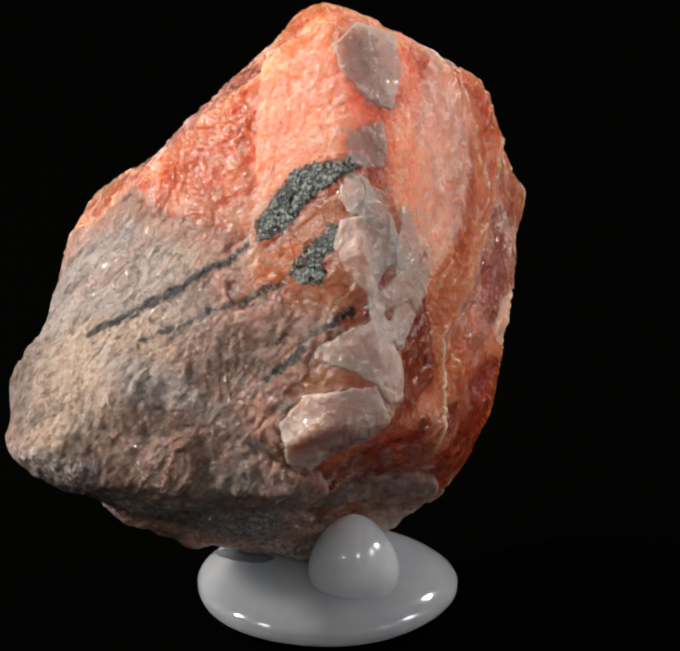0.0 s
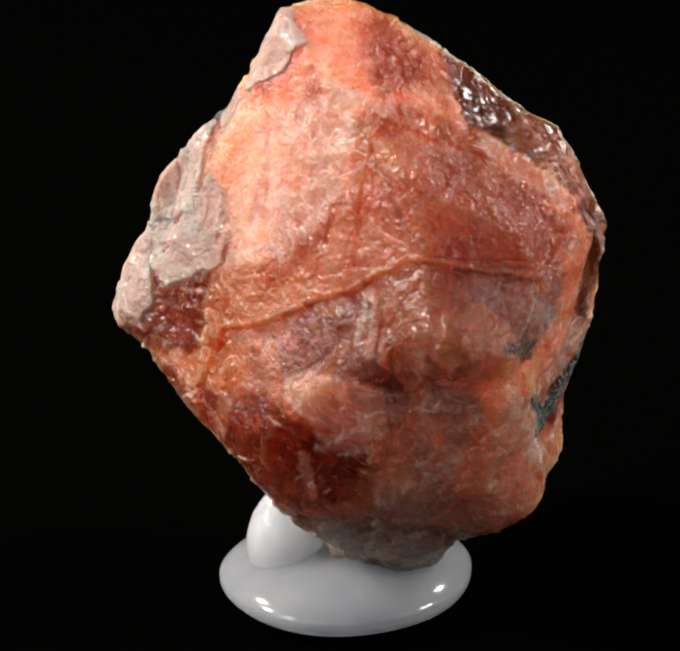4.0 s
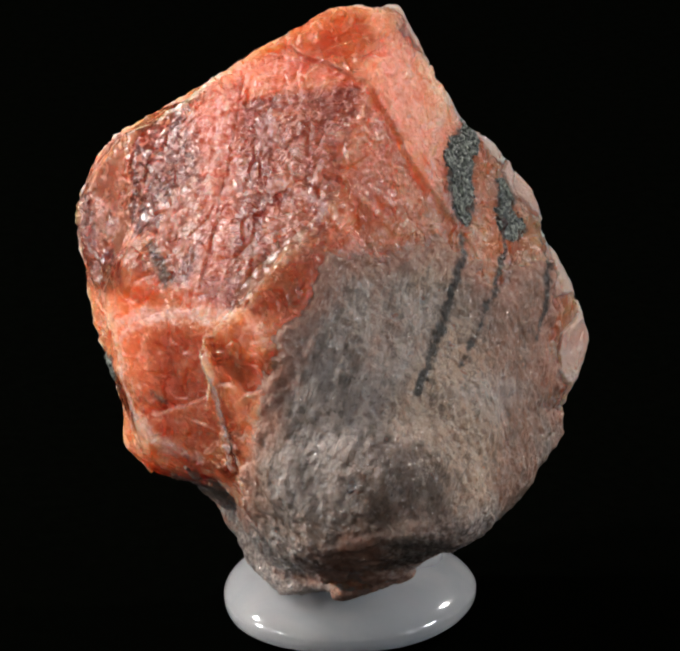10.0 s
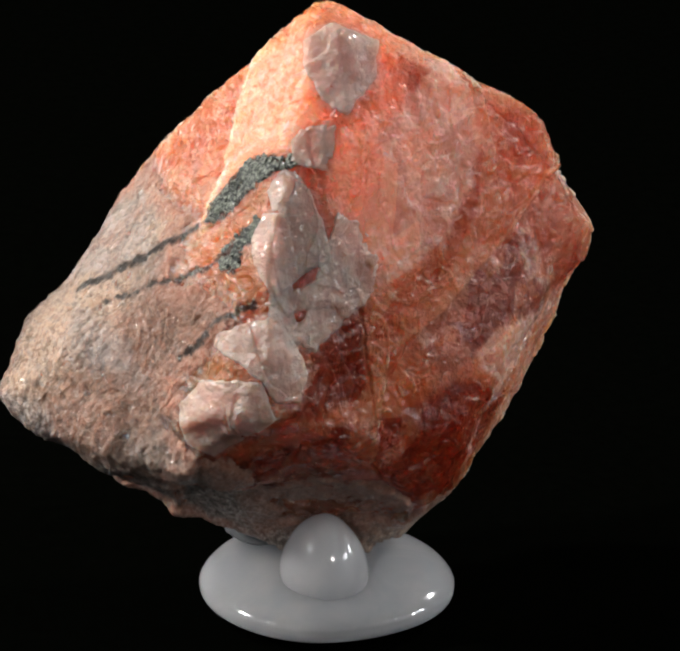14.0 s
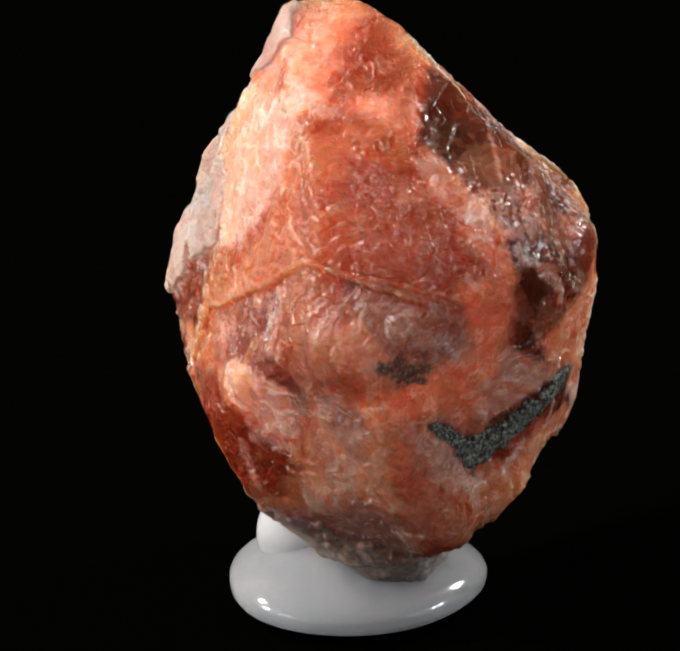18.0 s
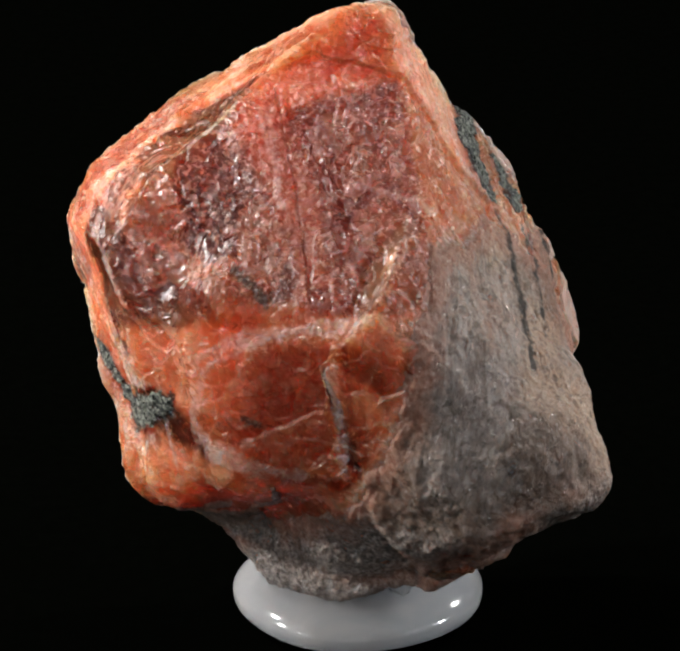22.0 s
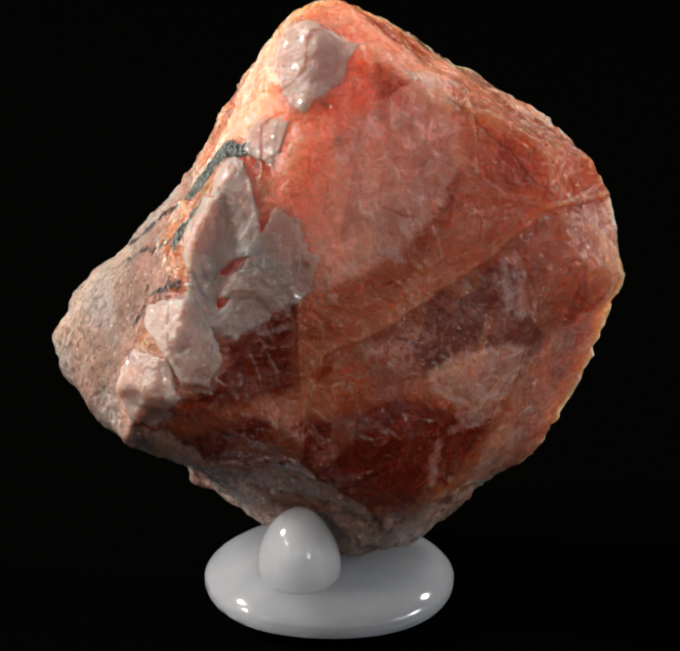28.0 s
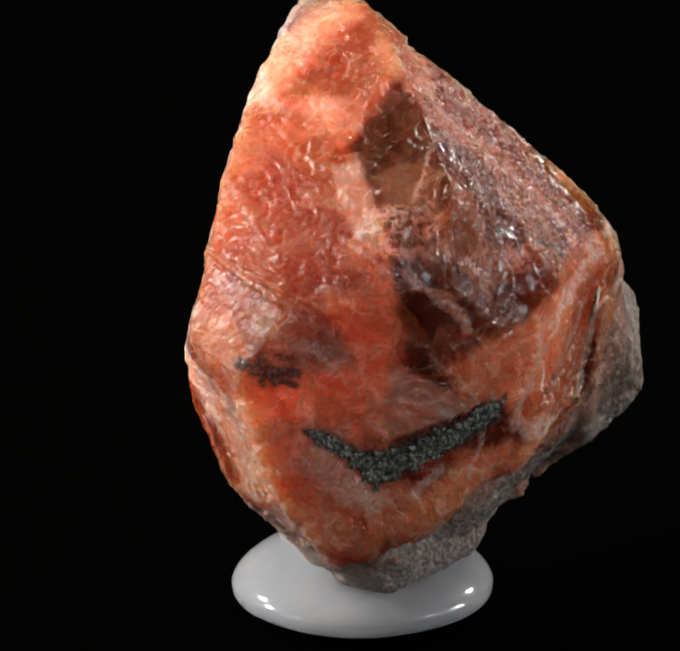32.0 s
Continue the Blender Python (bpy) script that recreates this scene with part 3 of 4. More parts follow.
mark("cream", 28, 0, "-15.5,9.7 -12.1,12.3 -8.8,11.4 -7.5,8.2 -11.3,5.9 -16.9,4.2 -18.7,4.9")
mark("cream", 28, 0, "-24.9,-4.2 -22.5,0.5 -18.6,4.6 -14.2,4.1 -15.7,-0.2 -20.0,-4.5 -23.0,-5.8")
mark("tan", 28, 0, "-21.7,-4.5 -15.8,1.7 -6.9,3.1 -9.4,-1.4 -11.9,-5.9 -16.8,-9.1 -21.1,-7.6")
mark("rock", 28, 0, "-25.1,-4.2 -22.5,0.5 -18.6,4.6 -16.7,9.2 -13.0,10.1 -10.4,8.1 -11.3,5.6 -11.9,3.2 -8.1,2.2 -6.9,0.4 -9.0,-1.1 -11.3,-4.4 -11.3,-7.5 -10.7,-9.3 -7.1,-10.3 -4.9,-13.5 -5.6,-16.2 -16.1,-10.8")
mark("rim", 28, 0.3, "-3.2,-10.6 3.3,-11.1")
mark("red", 28, 0, "-11.0,-9.3 -5.3,-9.7 -4.8,-12.5 -8.6,-11.8")
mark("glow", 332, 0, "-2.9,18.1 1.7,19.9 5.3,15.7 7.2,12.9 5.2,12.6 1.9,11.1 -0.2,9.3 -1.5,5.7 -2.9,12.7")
mark("glitter", 332, 0, "-7.0,20.7 -4.4,20.9 -3.8,17.2 -5.6,13.6 -9.3,12.2 -10.5,8.2 -16.4,7.2 -17.0,10.0 -14.3,12.4 -12.3,18.2")
mark("ember", 332, 0, "-10.2,10.7 -8.1,14.0 -3.8,16.6 -2.9,13.0 -4.4,9.7 -9.6,6.1")
mark("amber", 332, 0, "-4.4,9.7 -2.9,10.5 -1.3,5.4 -3.0,3.3 -5.1,2.7 -6.9,4.6")
mark("haze", 332, 0, "-9.3,5.2 -5.7,8.5 -3.2,10.8 -3.0,6.9 -5.1,3.9 -8.1,3.4")
mark("blush", 332, 0, "-14.5,5.9 -10.5,7.9 -9.6,5.8 -11.1,3.4 -14.5,2.8")
mark("rock", 332, 0, "-18.6,-1.4 -15.1,0.4 -11.1,1.3 -6.9,1.9 -5.4,0.7 -6.0,-0.5 -3.9,-2.0 -2.7,-3.8 0.2,-5.4 2.9,-6.9 3.2,-9.3 5.8,-10.4 4.4,-12.9 0.2,-12.9 -1.1,-18.2 -12.2,-16.6 -19.6,-11.7 -20.0,-5.0")
mark("amber", 332, 0, "-1.2,4.5 2.1,5.7 4.2,6.8 2.4,3.3 -2.1,0.9 -4.2,0.3")
mark("red", 332, 0, "-0.9,0.0 3.3,2.7 6.9,1.7 5.6,-0.3 2.6,-3.9 -0.4,-3.6")
mark("red", 332, 0, "5.3,-11.4 8.3,-8.1 10.2,-5.5 9.9,-7.5 6.6,-11.6")
mark("crack", 332, 0.15, "-4.7,21.1 -3.8,17.2 -2.9,12.1 -1.3,5.7")
mark("veil", 332, 0.35, "-2.0,9.0 0.4,11.7 3.4,13.8 5.2,13.3")
mark("veil", 332, 0.3, "5.1,14.5 6.0,12.4")
mark("lilac", 332, 0, "-18.2,-1.4 -14.2,2.2 -9.3,4.0 -5.7,2.1 -10.2,-1.4 -15.3,-3.2 -18.2,-3.8")
mark("tan", 332, 0, "-2.7,-3.8 2.6,-6.3 0.2,-10.5 -5.8,-11.8 -9.3,-9.7 -6.9,-5.9")
mark("tan", 332, 0, "-17.7,-10.3 -11.7,-13.3 -12.7,-15.5 -18.0,-12.2")
mark("pepper", 332, 0, "-12.7,-15.2 -2.8,-13.5 1.4,-13.0 -1.1,-17.9 -11.0,-16.8")
mark("seam", 332, 0, "5.2,12.0 2.8,11.4 1.0,10.5 -0.2,9.0 -1.0,6.3 -0.6,5.5 1.2,6.6 2.1,8.1 3.4,9.6 4.9,11.1")
mark("line", 332, 0.6, "-1.5,4.7 -3.3,3.0 -5.7,1.3 -8.7,-0.8 -12.3,-3.2")
mark("seam", 332, 0, "6.3,7.4 4.5,7.1 3.3,5.4 2.4,3.6 3.3,3.0 4.8,3.2 4.9,5.0")
mark("line", 332, 0.4, "2.4,3.3 -0.3,1.2 -4.2,-0.9 -7.8,-2.9")
mark("line", 332, 0.6, "7.2,1.7 5.0,-0.6 3.8,-2.4 2.0,-3.9")
mark("low", 332, 0, "-24.8,23.9 -4.7,21.5 -3.8,17.2 -2.9,12.1 -1.3,5.7 -4.5,3.3 -23.9,-1.3")
mark("glitter", 305, 0, "-15.5,16.1 -9.4,18.6 -5.0,20.2 -1.4,17.1 -1.4,14.7 -5.0,13.6 -6.8,11.2 -9.2,6.9 -13.7,3.4 -16.8,5.4 -18.0,10.6")
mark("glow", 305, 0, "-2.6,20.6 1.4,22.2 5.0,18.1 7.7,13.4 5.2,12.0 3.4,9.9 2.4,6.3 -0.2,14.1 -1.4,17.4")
mark("ember", 305, 0, "-5.6,8.4 -0.8,13.5 1.0,10.8 2.1,7.5 0.9,3.3 -2.1,3.3 -4.4,5.7")
mark("blush", 305, 0, "-13.1,-0.5 -9.2,4.5 -5.6,6.3 -4.2,3.9 -6.8,1.0 -10.7,0.1")
mark("ember", 305, 0, "-17.5,2.9 -13.4,0.1 -13.5,-8.8 -16.6,-5.2")
mark("glitter", 305, 0.9, "-17.5,3.2 -13.7,1.6")
mark("rock", 305, 0, "-13.4,-8.8 -12.5,-4.3 -10.4,-2.0 -6.8,0.4 -3.0,1.8 -1.5,0.3 -1.5,-1.8 2.0,-4.7 6.2,-5.4 9.9,-7.0 10.2,-10.4 6.2,-12.3 1.9,-15.0 1.4,-17.9 -6.0,-18.3 -10.3,-15.1 -13.0,-12.4")
mark("lilac", 305, 0, "-5.6,3.3 -0.9,4.5 -2.7,0.3 -9.2,-3.2 -11.6,-3.1")
mark("lilac", 305, 0, "-2.7,-5.3 3.2,-4.5 6.2,-6.3 1.7,-8.0")
mark("pepper", 305, 0, "-9.3,-14.1 0.2,-12.7 1.7,-17.2 -5.3,-17.9")
mark("red", 305, 0.5, "-14.3,-0.8 -13.5,-4.3 -13.3,-8.5")
mark("veil", 305, 0.4, "2.5,9.9 4.6,12.6 6.5,14.8")
mark("rim", 305, 0.3, "-5.7,20.2 -2.0,17.8 -0.2,14.1 3.0,7.5")
mark("low", 305, 0, "-24.5,23.6 -5.7,20.4 -2.0,17.8 -0.2,14.1 2.1,8.1 2.7,4.5 -4.5,1.5 -14.7,-2.9 -24.8,-7.6")
mark("red", 249, 0, "-4.1,14.7 4.0,17.2 5.4,9.8 5.6,1.4 3.2,0.3 -2.1,0.9 -2.9,8.0")
mark("rose", 249, 0, "-16.3,12.5 -6.8,16.0 -4.4,15.0 -2.6,4.5 -2.4,1.2 -8.6,2.7 -11.0,3.4 -16.5,5.9 -18.8,8.5")
mark("ember", 249, 0, "-7.0,19.7 1.7,22.6 4.1,20.3 3.4,17.5 -0.8,18.1 -6.9,17.4")
mark("veil", 249, 0.5, "-5.6,14.7 -4.7,11.7 -4.1,8.4")
mark("veil", 249, 0.4, "0.8,9.7 5.1,8.3 6.3,7.7")
mark("dark_depth", 249, 0, "-11.0,5.8 -8.5,3.3 -8.3,-0.2 -10.5,-2.3 -11.9,1.6")
mark("amber", 249, 0, "-15.9,3.1 -11.0,1.6 -8.6,-1.4 -13.1,-4.4 -15.5,-0.2")
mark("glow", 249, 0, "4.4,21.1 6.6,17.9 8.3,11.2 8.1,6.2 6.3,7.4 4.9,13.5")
mark("veil", 249, 0.55, "-10.2,-4.1 -8.0,-1.4 -5.0,-0.5 -1.2,-0.3 2.6,0.3")
mark("veil", 249, 0.6, "-10.2,-4.1 -10.3,-7.1 -8.2,-9.2 -4.6,-10.2 -2.8,-10.2")
mark("veil", 249, 0.4, "-0.6,-2.6 -0.1,-10.4")
mark("rose", 249, 0, "-9.3,-3.8 -6.8,-1.4 -1.2,-1.5 -0.7,-9.8 -4.6,-9.8 -8.8,-8.3")
mark("red", 249, 0, "-0.0,-1.5 4.0,-3.0 2.6,-8.0 -0.1,-13.3 -4.8,-13.6 -5.2,-10.8 -0.1,-10.4")
mark("ember", 249, 0, "-13.7,-9.4 -10.8,-9.6 -5.9,-11.1 -6.6,-12.6 -12.9,-12.3")
mark("rock", 249, 0, "5.9,5.6 9.4,5.7 10.8,1.4 12.5,-3.4 15.9,-4.6 18.2,-10.4 12.1,-14.4 9.2,-16.5 1.4,-19.5 -4.6,-19.6 -7.7,-15.0 -4.8,-14.0 0.2,-13.3 3.1,-8.0 4.9,-2.7 5.9,1.4")
mark("lilac", 249, 0, "6.2,4.4 9.3,4.4 11.5,-3.1 10.5,-10.4 6.1,-11.9 5.8,-3.0")
mark("tan", 249, 0, "2.6,-8.9 5.5,-1.5 6.1,-7.4 3.1,-13.5 0.2,-13.6")
mark("pepper", 249, 0, "-7.4,-15.4 0.2,-13.9 8.4,-14.6 1.4,-19.2 -4.6,-19.6")
mark("crack", 249, 0.2, "-4.4,15.9 -2.9,8.0 -2.1,1.5")
mark("soot", 249, 0.5, "-6.9,-6.5 -5.8,-7.0")
mark("rim", 249, 0.3, "4.1,20.3 5.4,9.8 5.7,8.0")
mark("dark_depth", 194, 0, "-4.4,12.6 -0.8,16.2 1.9,13.6 1.2,9.7 -0.8,7.9 -4.1,7.4")
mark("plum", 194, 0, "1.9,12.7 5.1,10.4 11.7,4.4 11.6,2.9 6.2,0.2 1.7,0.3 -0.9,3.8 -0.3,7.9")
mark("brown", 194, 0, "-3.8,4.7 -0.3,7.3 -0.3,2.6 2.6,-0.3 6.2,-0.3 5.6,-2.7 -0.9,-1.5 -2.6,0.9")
mark("ember", 194, 0, "-0.1,-2.9 6.2,-2.4 6.5,-3.0 5.0,-6.3 1.4,-6.4 -0.9,-3.8")
mark("blush", 194, 0, "-6.0,-3.5 -4.5,-2.9 1.4,-6.5 -4.6,-8.0 -6.4,-6.8")
mark("rose", 194, 0, "-5.9,-0.5 -2.7,-2.3 -1.0,-4.4 -4.5,-3.2")
mark("veil", 194, 0.3, "-2.7,-2.3 1.3,-6.5")
mark("rose", 194, 0, "-12.1,4.5 -9.1,5.7 -6.2,1.5 -5.9,-0.8 -9.5,-0.2 -11.8,1.9")
mark("lit", 194, 0, "-11.1,-2.3 -6.0,-3.2 -6.4,-7.7 -9.4,-5.6")
mark("seam", 194, 0, "-10.6,-5.9 -8.8,-6.5 -6.4,-8.4 -4.6,-8.7 0.2,-7.4 3.5,-6.3 3.2,-7.8 -0.4,-9.3 -5.2,-11.1 -6.7,-9.3 -9.1,-7.4")
mark("rose", 194, 0, "-13.8,9.2 -9.9,14.9 -6.8,10.5 -6.7,6.8 -10.3,6.9 -12.1,5.7")
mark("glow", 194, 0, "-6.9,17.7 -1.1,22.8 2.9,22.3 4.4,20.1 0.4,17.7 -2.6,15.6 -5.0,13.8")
mark("amber", 194, 0, "1.3,17.4 5.4,19.5 12.0,12.1 17.4,5.6 11.7,3.8 4.8,11.3 2.2,14.0")
mark("glitter", 194, 0.9, "1.9,16.4 6.4,12.6 9.4,9.2 12.4,5.6")
mark("veil", 194, 0.5, "6.2,-5.4 6.7,-3.0 9.8,0.2 13.1,1.7")
mark("veil", 194, 0.55, "14.7,-0.4 14.5,-4.7 14.0,-7.8")
mark("veil", 194, 0.7, "5.3,-7.5 5.9,-9.6 9.0,-9.7")
mark("ember", 194, 0, "6.5,-4.5 9.8,-0.4 14.1,0.8 13.9,-6.5 9.3,-9.1 5.9,-8.4")
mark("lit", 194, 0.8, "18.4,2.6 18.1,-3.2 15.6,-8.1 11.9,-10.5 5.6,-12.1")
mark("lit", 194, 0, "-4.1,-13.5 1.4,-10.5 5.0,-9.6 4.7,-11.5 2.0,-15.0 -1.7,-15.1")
mark("veil", 194, 0.7, "-2.8,-12.0 -0.9,-10.5")
mark("veil", 194, 0.5, "2.3,-8.4 1.7,-11.4")
mark("haze", 194, 0, "-11.8,-5.3 -7.0,-9.3 -5.3,-11.4 -5.9,-13.5 -9.5,-9.9")
# a reflected glint on the ridge, painted as a bright rim line
mark("rim", 194, 0.7, "-4.8,11.3 -5.4,8.0 -5.3,5.0")
mark("rim", 194, 0.25, "-2.6,5.6 0.0,7.3")
mark("veil", 194, 0.6, "-4.1,2.4 -2.1,1.2 -0.3,-1.5")
mark("veil", 194, 0.25, "-7.9,6.5 -5.8,3.9")
mark("rim", 194, 0.3, "-6.8,13.9 -2.6,15.6 0.4,17.7 4.7,20.0")
mark("veil", 194, 0.7, "-12.2,-0.2 -10.4,-0.5")
mark("soot", 194, 0.7, "-14.4,-1.1 -13.5,-1.4")
mark("rock", 194, 0, "19.1,2.6 24.5,-4.9 21.8,-9.6 12.2,-15.3 9.0,-17.7 3.3,-20.2 -1.1,-20.1 -4.5,-16.8 -1.1,-15.6 2.7,-14.6 6.4,-13.4 14.2,-11.3 17.1,-6.9 18.6,-0.5")
mark("pepper", 194, 0, "-1.7,-16.1 6.4,-13.7 14.2,-11.6 12.2,-15.0 8.3,-17.4 1.7,-20.2 -1.1,-19.5")
mark("lilac", 194, 0, "20.3,-0.5 23.3,-2.7 23.8,-4.9 20.3,-7.9 19.3,-4.8")
mark("pit", 194, 0, "-5.3,12.6 -0.8,16.5 2.2,13.7 12.0,3.8 11.9,2.9 6.4,-0.3 5.3,-6.3 1.4,-6.5 -2.7,-2.0 -5.6,-0.2 -5.5,4.4 -4.1,5.3")
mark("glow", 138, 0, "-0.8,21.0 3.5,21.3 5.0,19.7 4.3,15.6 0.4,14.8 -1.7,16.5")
mark("amber", 138, 0, "-1.4,13.7 4.6,14.3 4.9,12.8 2.7,9.7 2.1,6.1 -1.4,7.4")
mark("dark_depth", 138, 0, "5.6,17.0 8.0,16.9 15.1,12.6 16.6,8.1 16.8,6.3 13.7,4.6 10.1,7.6 9.0,9.7 6.3,12.2")
mark("rose", 138, 0, "2.7,9.1 6.3,10.3 8.9,8.5 11.5,4.9 11.9,1.7 9.1,1.7 5.6,3.2 2.4,4.7")
mark("lit", 138, 0, "7.9,2.6 11.8,3.2 10.7,-3.1 9.0,-6.4 6.2,-3.3 9.2,-1.6")
mark("mauve", 138, 0, "-7.7,2.2 -2.1,3.8 3.2,2.9 7.9,0.8 8.6,-1.6 5.5,-2.7 2.3,-2.4 -2.7,-1.4 -9.0,-3.0 -9.4,1.0")
mark("soot", 138, 0.8, "2.6,-2.9 4.1,-3.1 5.7,-3.0")
mark("soot", 138, 0.5, "4.0,-2.4 3.9,-4.1")
mark("haze", 138, 0.5, "4.9,-3.0 7.9,-1.2")
mark("haze", 138, 0.5, "6.1,-2.4 8.6,-2.7")
mark("brown", 138, 0, "9.2,-4.6 11.7,-2.2 16.4,-0.1 16.5,-5.8 14.0,-6.6 10.2,-7.0")
mark("ember", 138, 0, "-9.7,-6.1 -7.7,-3.9 -2.8,-4.5 -0.4,-9.3 -2.9,-12.2 -7.3,-11.8")
mark("haze", 138, 0, "-2.8,-4.5 3.2,-4.4 8.0,-10.0 6.2,-12.4 -0.4,-11.2 -2.2,-7.5")
mark("haze", 138, 0.9, "6.2,-5.7 7.7,-7.9 9.3,-11.0")
mark("ember", 138, 0, "5.0,-13.0 9.3,-12.5 9.5,-15.1 6.8,-15.3")
mark("red", 138, 0.8, "13.1,-9.6 11.5,-12.7")
mark("brown", 138, 0, "13.7,4.6 16.8,6.3 18.4,5.4 18.0,0.8 17.1,-2.3 12.0,-1.9 12.1,3.2")
mark("rim", 138, 0.3, "-7.0,2.2 -2.6,4.2 2.0,3.2 7.9,1.7")
mark("rim", 138, 0.35, "12.1,3.2 10.7,-3.1 9.1,-6.7")
mark("veil", 138, 0.3, "-4.2,2.1 -5.0,-2.0")
mark("spark", 138, 0.6, "-6.7,-3.0 -5.5,-3.4")
mark("veil", 138, 0.45, "-6.5,-7.9 -3.4,-8.5")
mark("veil", 138, 0.4, "-7.2,-8.9 -6.3,-11.1")
mark("veil", 138, 0.45, "-2.9,16.6 -1.1,14.6")
mark("veil", 138, 0.25, "10.5,14.3 11.1,10.0")
mark("rim", 138, 0.2, "12.8,8.2 13.8,10.7")
mark("veil", 138, 0.7, "12.2,5.2 15.6,2.0")
mark("blush", 138, 0, "-6.7,15.1 -3.2,16.9 -2.9,15.0 -4.1,9.9 -7.0,5.9 -9.0,5.7 -8.0,11.5")
mark("crack", 138, 0.15, "-3.2,14.4 -2.3,5.6")
mark("rock", 138, 0, "-3.3,-14.1 6.5,-17.1 6.5,-19.1 2.7,-18.5 -2.4,-16.3")
mark("brown", 111, 0, "6.6,19.5 15.7,14.3 16.6,12.7 14.2,10.4 10.9,12.6 8.9,16.0")
mark("sheen", 111, 0, "-8.2,13.3 -2.6,16.3 1.3,14.0 1.3,9.8 -3.3,5.8 -8.3,4.7")
mark("spark", 111, 0, "13.7,11.4 16.6,12.1 18.4,9.3 16.4,8.0 13.5,9.2")
mark("lit", 111, 0.8, "4.1,21.1 6.6,19.5 8.2,14.1")
mark("spark", 111, 0, "-7.1,-0.8 -4.0,-0.3 -2.8,-1.5 -5.2,-3.0")
mark("amber", 111, 0.9, "6.0,9.7 6.5,7.9")
mark("crack", 111, 0.15, "3.2,-1.5 3.5,-6.3")
mark("haze", 111, 0, "11.5,3.2 15.0,2.6 15.2,-0.4 12.1,0.2")
mark("soot", 111, 0.7, "11.8,-1.6 12.8,-2.2")
mark("rock", 111, 0, "-2.6,-14.3 8.0,-15.5 7.7,-17.3 -1.1,-17.1")
mark("plate", 28, 0.5, "-2.6,19.9 -0.7,21.0 2.6,19.7 2.4,17.2 0.4,14.6 -1.4,15.6 -2.6,18.1")
mark("plate", 28, 0.3, "-1.9,13.5 -0.5,13.8 -0.7,11.7 -1.6,10.8")
mark("plate", 28, 0.6, "-5.5,7.8 -2.9,7.8 -1.6,6.3 -1.5,4.5 -3.0,3.3 -4.9,1.8 -6.1,4.2 -6.3,6.0")
mark("plate", 28, 0.5, "-3.0,2.7 -0.3,4.1 1.1,2.9 -0.3,1.2 -4.2,0.8 -5.4,1.5")
mark("plate", 28, 0.6, "-8.7,-0.5 -4.5,0.9 -3.3,-1.5 -2.5,-3.3 -3.1,-5.4 -4.8,-5.3 -5.7,-3.8 -9.0,-1.4")
mark("plate", 28, 0.7, "-11.6,-5.3 -9.7,-3.7 -5.7,-3.8 -4.7,-6.4 -9.2,-9.0 -11.0,-8.1")
mark("plate", 28, 0.25, "-5.3,9.3 -4.1,11.0 -2.9,10.5 -2.9,8.1 -4.9,7.8")
mark("plate", 83, 0.4, "-8.8,13.6 -7.5,15.7 -6.3,15.3 -7.4,12.2")
mark("plate", 83, 0.5, "-11.3,10.8 -8.9,12.9 -9.0,6.3 -11.5,6.1")
mark("plate", 138, 0.4, "-10.7,12.5 -9.1,13.7 -8.3,11.0 -9.0,6.0 -11.1,4.9 -11.8,6.9")
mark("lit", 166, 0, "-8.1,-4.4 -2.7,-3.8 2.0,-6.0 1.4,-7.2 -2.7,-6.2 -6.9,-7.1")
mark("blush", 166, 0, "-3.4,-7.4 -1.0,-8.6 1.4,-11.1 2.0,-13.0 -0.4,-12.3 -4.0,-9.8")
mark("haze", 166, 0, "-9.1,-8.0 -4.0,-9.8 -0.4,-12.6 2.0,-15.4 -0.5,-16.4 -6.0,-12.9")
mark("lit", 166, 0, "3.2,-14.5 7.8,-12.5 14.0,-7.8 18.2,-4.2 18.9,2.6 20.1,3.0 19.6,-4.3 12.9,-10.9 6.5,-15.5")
mark("rose", 166, 0, "-5.0,6.2 -0.9,4.4 -0.0,1.5 -4.4,1.5")
mark("red", 166, 0, "4.4,-7.5 8.0,-7.6 7.4,-10.0 5.6,-11.2 3.2,-10.6")
mark("rim", 166, 0.35, "0.7,13.1 2.8,17.4 4.6,20.0")
mark("rim", 166, 0.35, "0.5,11.0 2.9,4.9 3.6,0.3 2.0,-6.3")
mark("blush", 166, 0, "-0.8,11.0 1.5,10.9 2.9,5.5 2.1,4.4 0.0,7.9")
mark("crack", 166, 0.15, "-9.4,5.3 -5.0,3.0 -0.9,0.3")
mark("soot", 166, 0.9, "-5.9,-2.9 -4.5,-3.8")
mark("veil", 166, 0.5, "-2.7,-1.1 -0.6,-2.9")
mark("haze", 166, 0.8, "-6.8,1.5 -5.6,-0.8 -4.5,-2.6")
# lower right brightened in colour for light inside the crystal
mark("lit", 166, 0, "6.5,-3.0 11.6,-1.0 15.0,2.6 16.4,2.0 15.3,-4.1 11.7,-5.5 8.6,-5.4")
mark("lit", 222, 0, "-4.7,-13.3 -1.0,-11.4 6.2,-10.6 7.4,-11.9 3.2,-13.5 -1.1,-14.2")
mark("ember", 222, 0, "8.8,-2.1 11.5,0.2 12.7,-1.6 11.6,-6.4 9.2,-9.1")
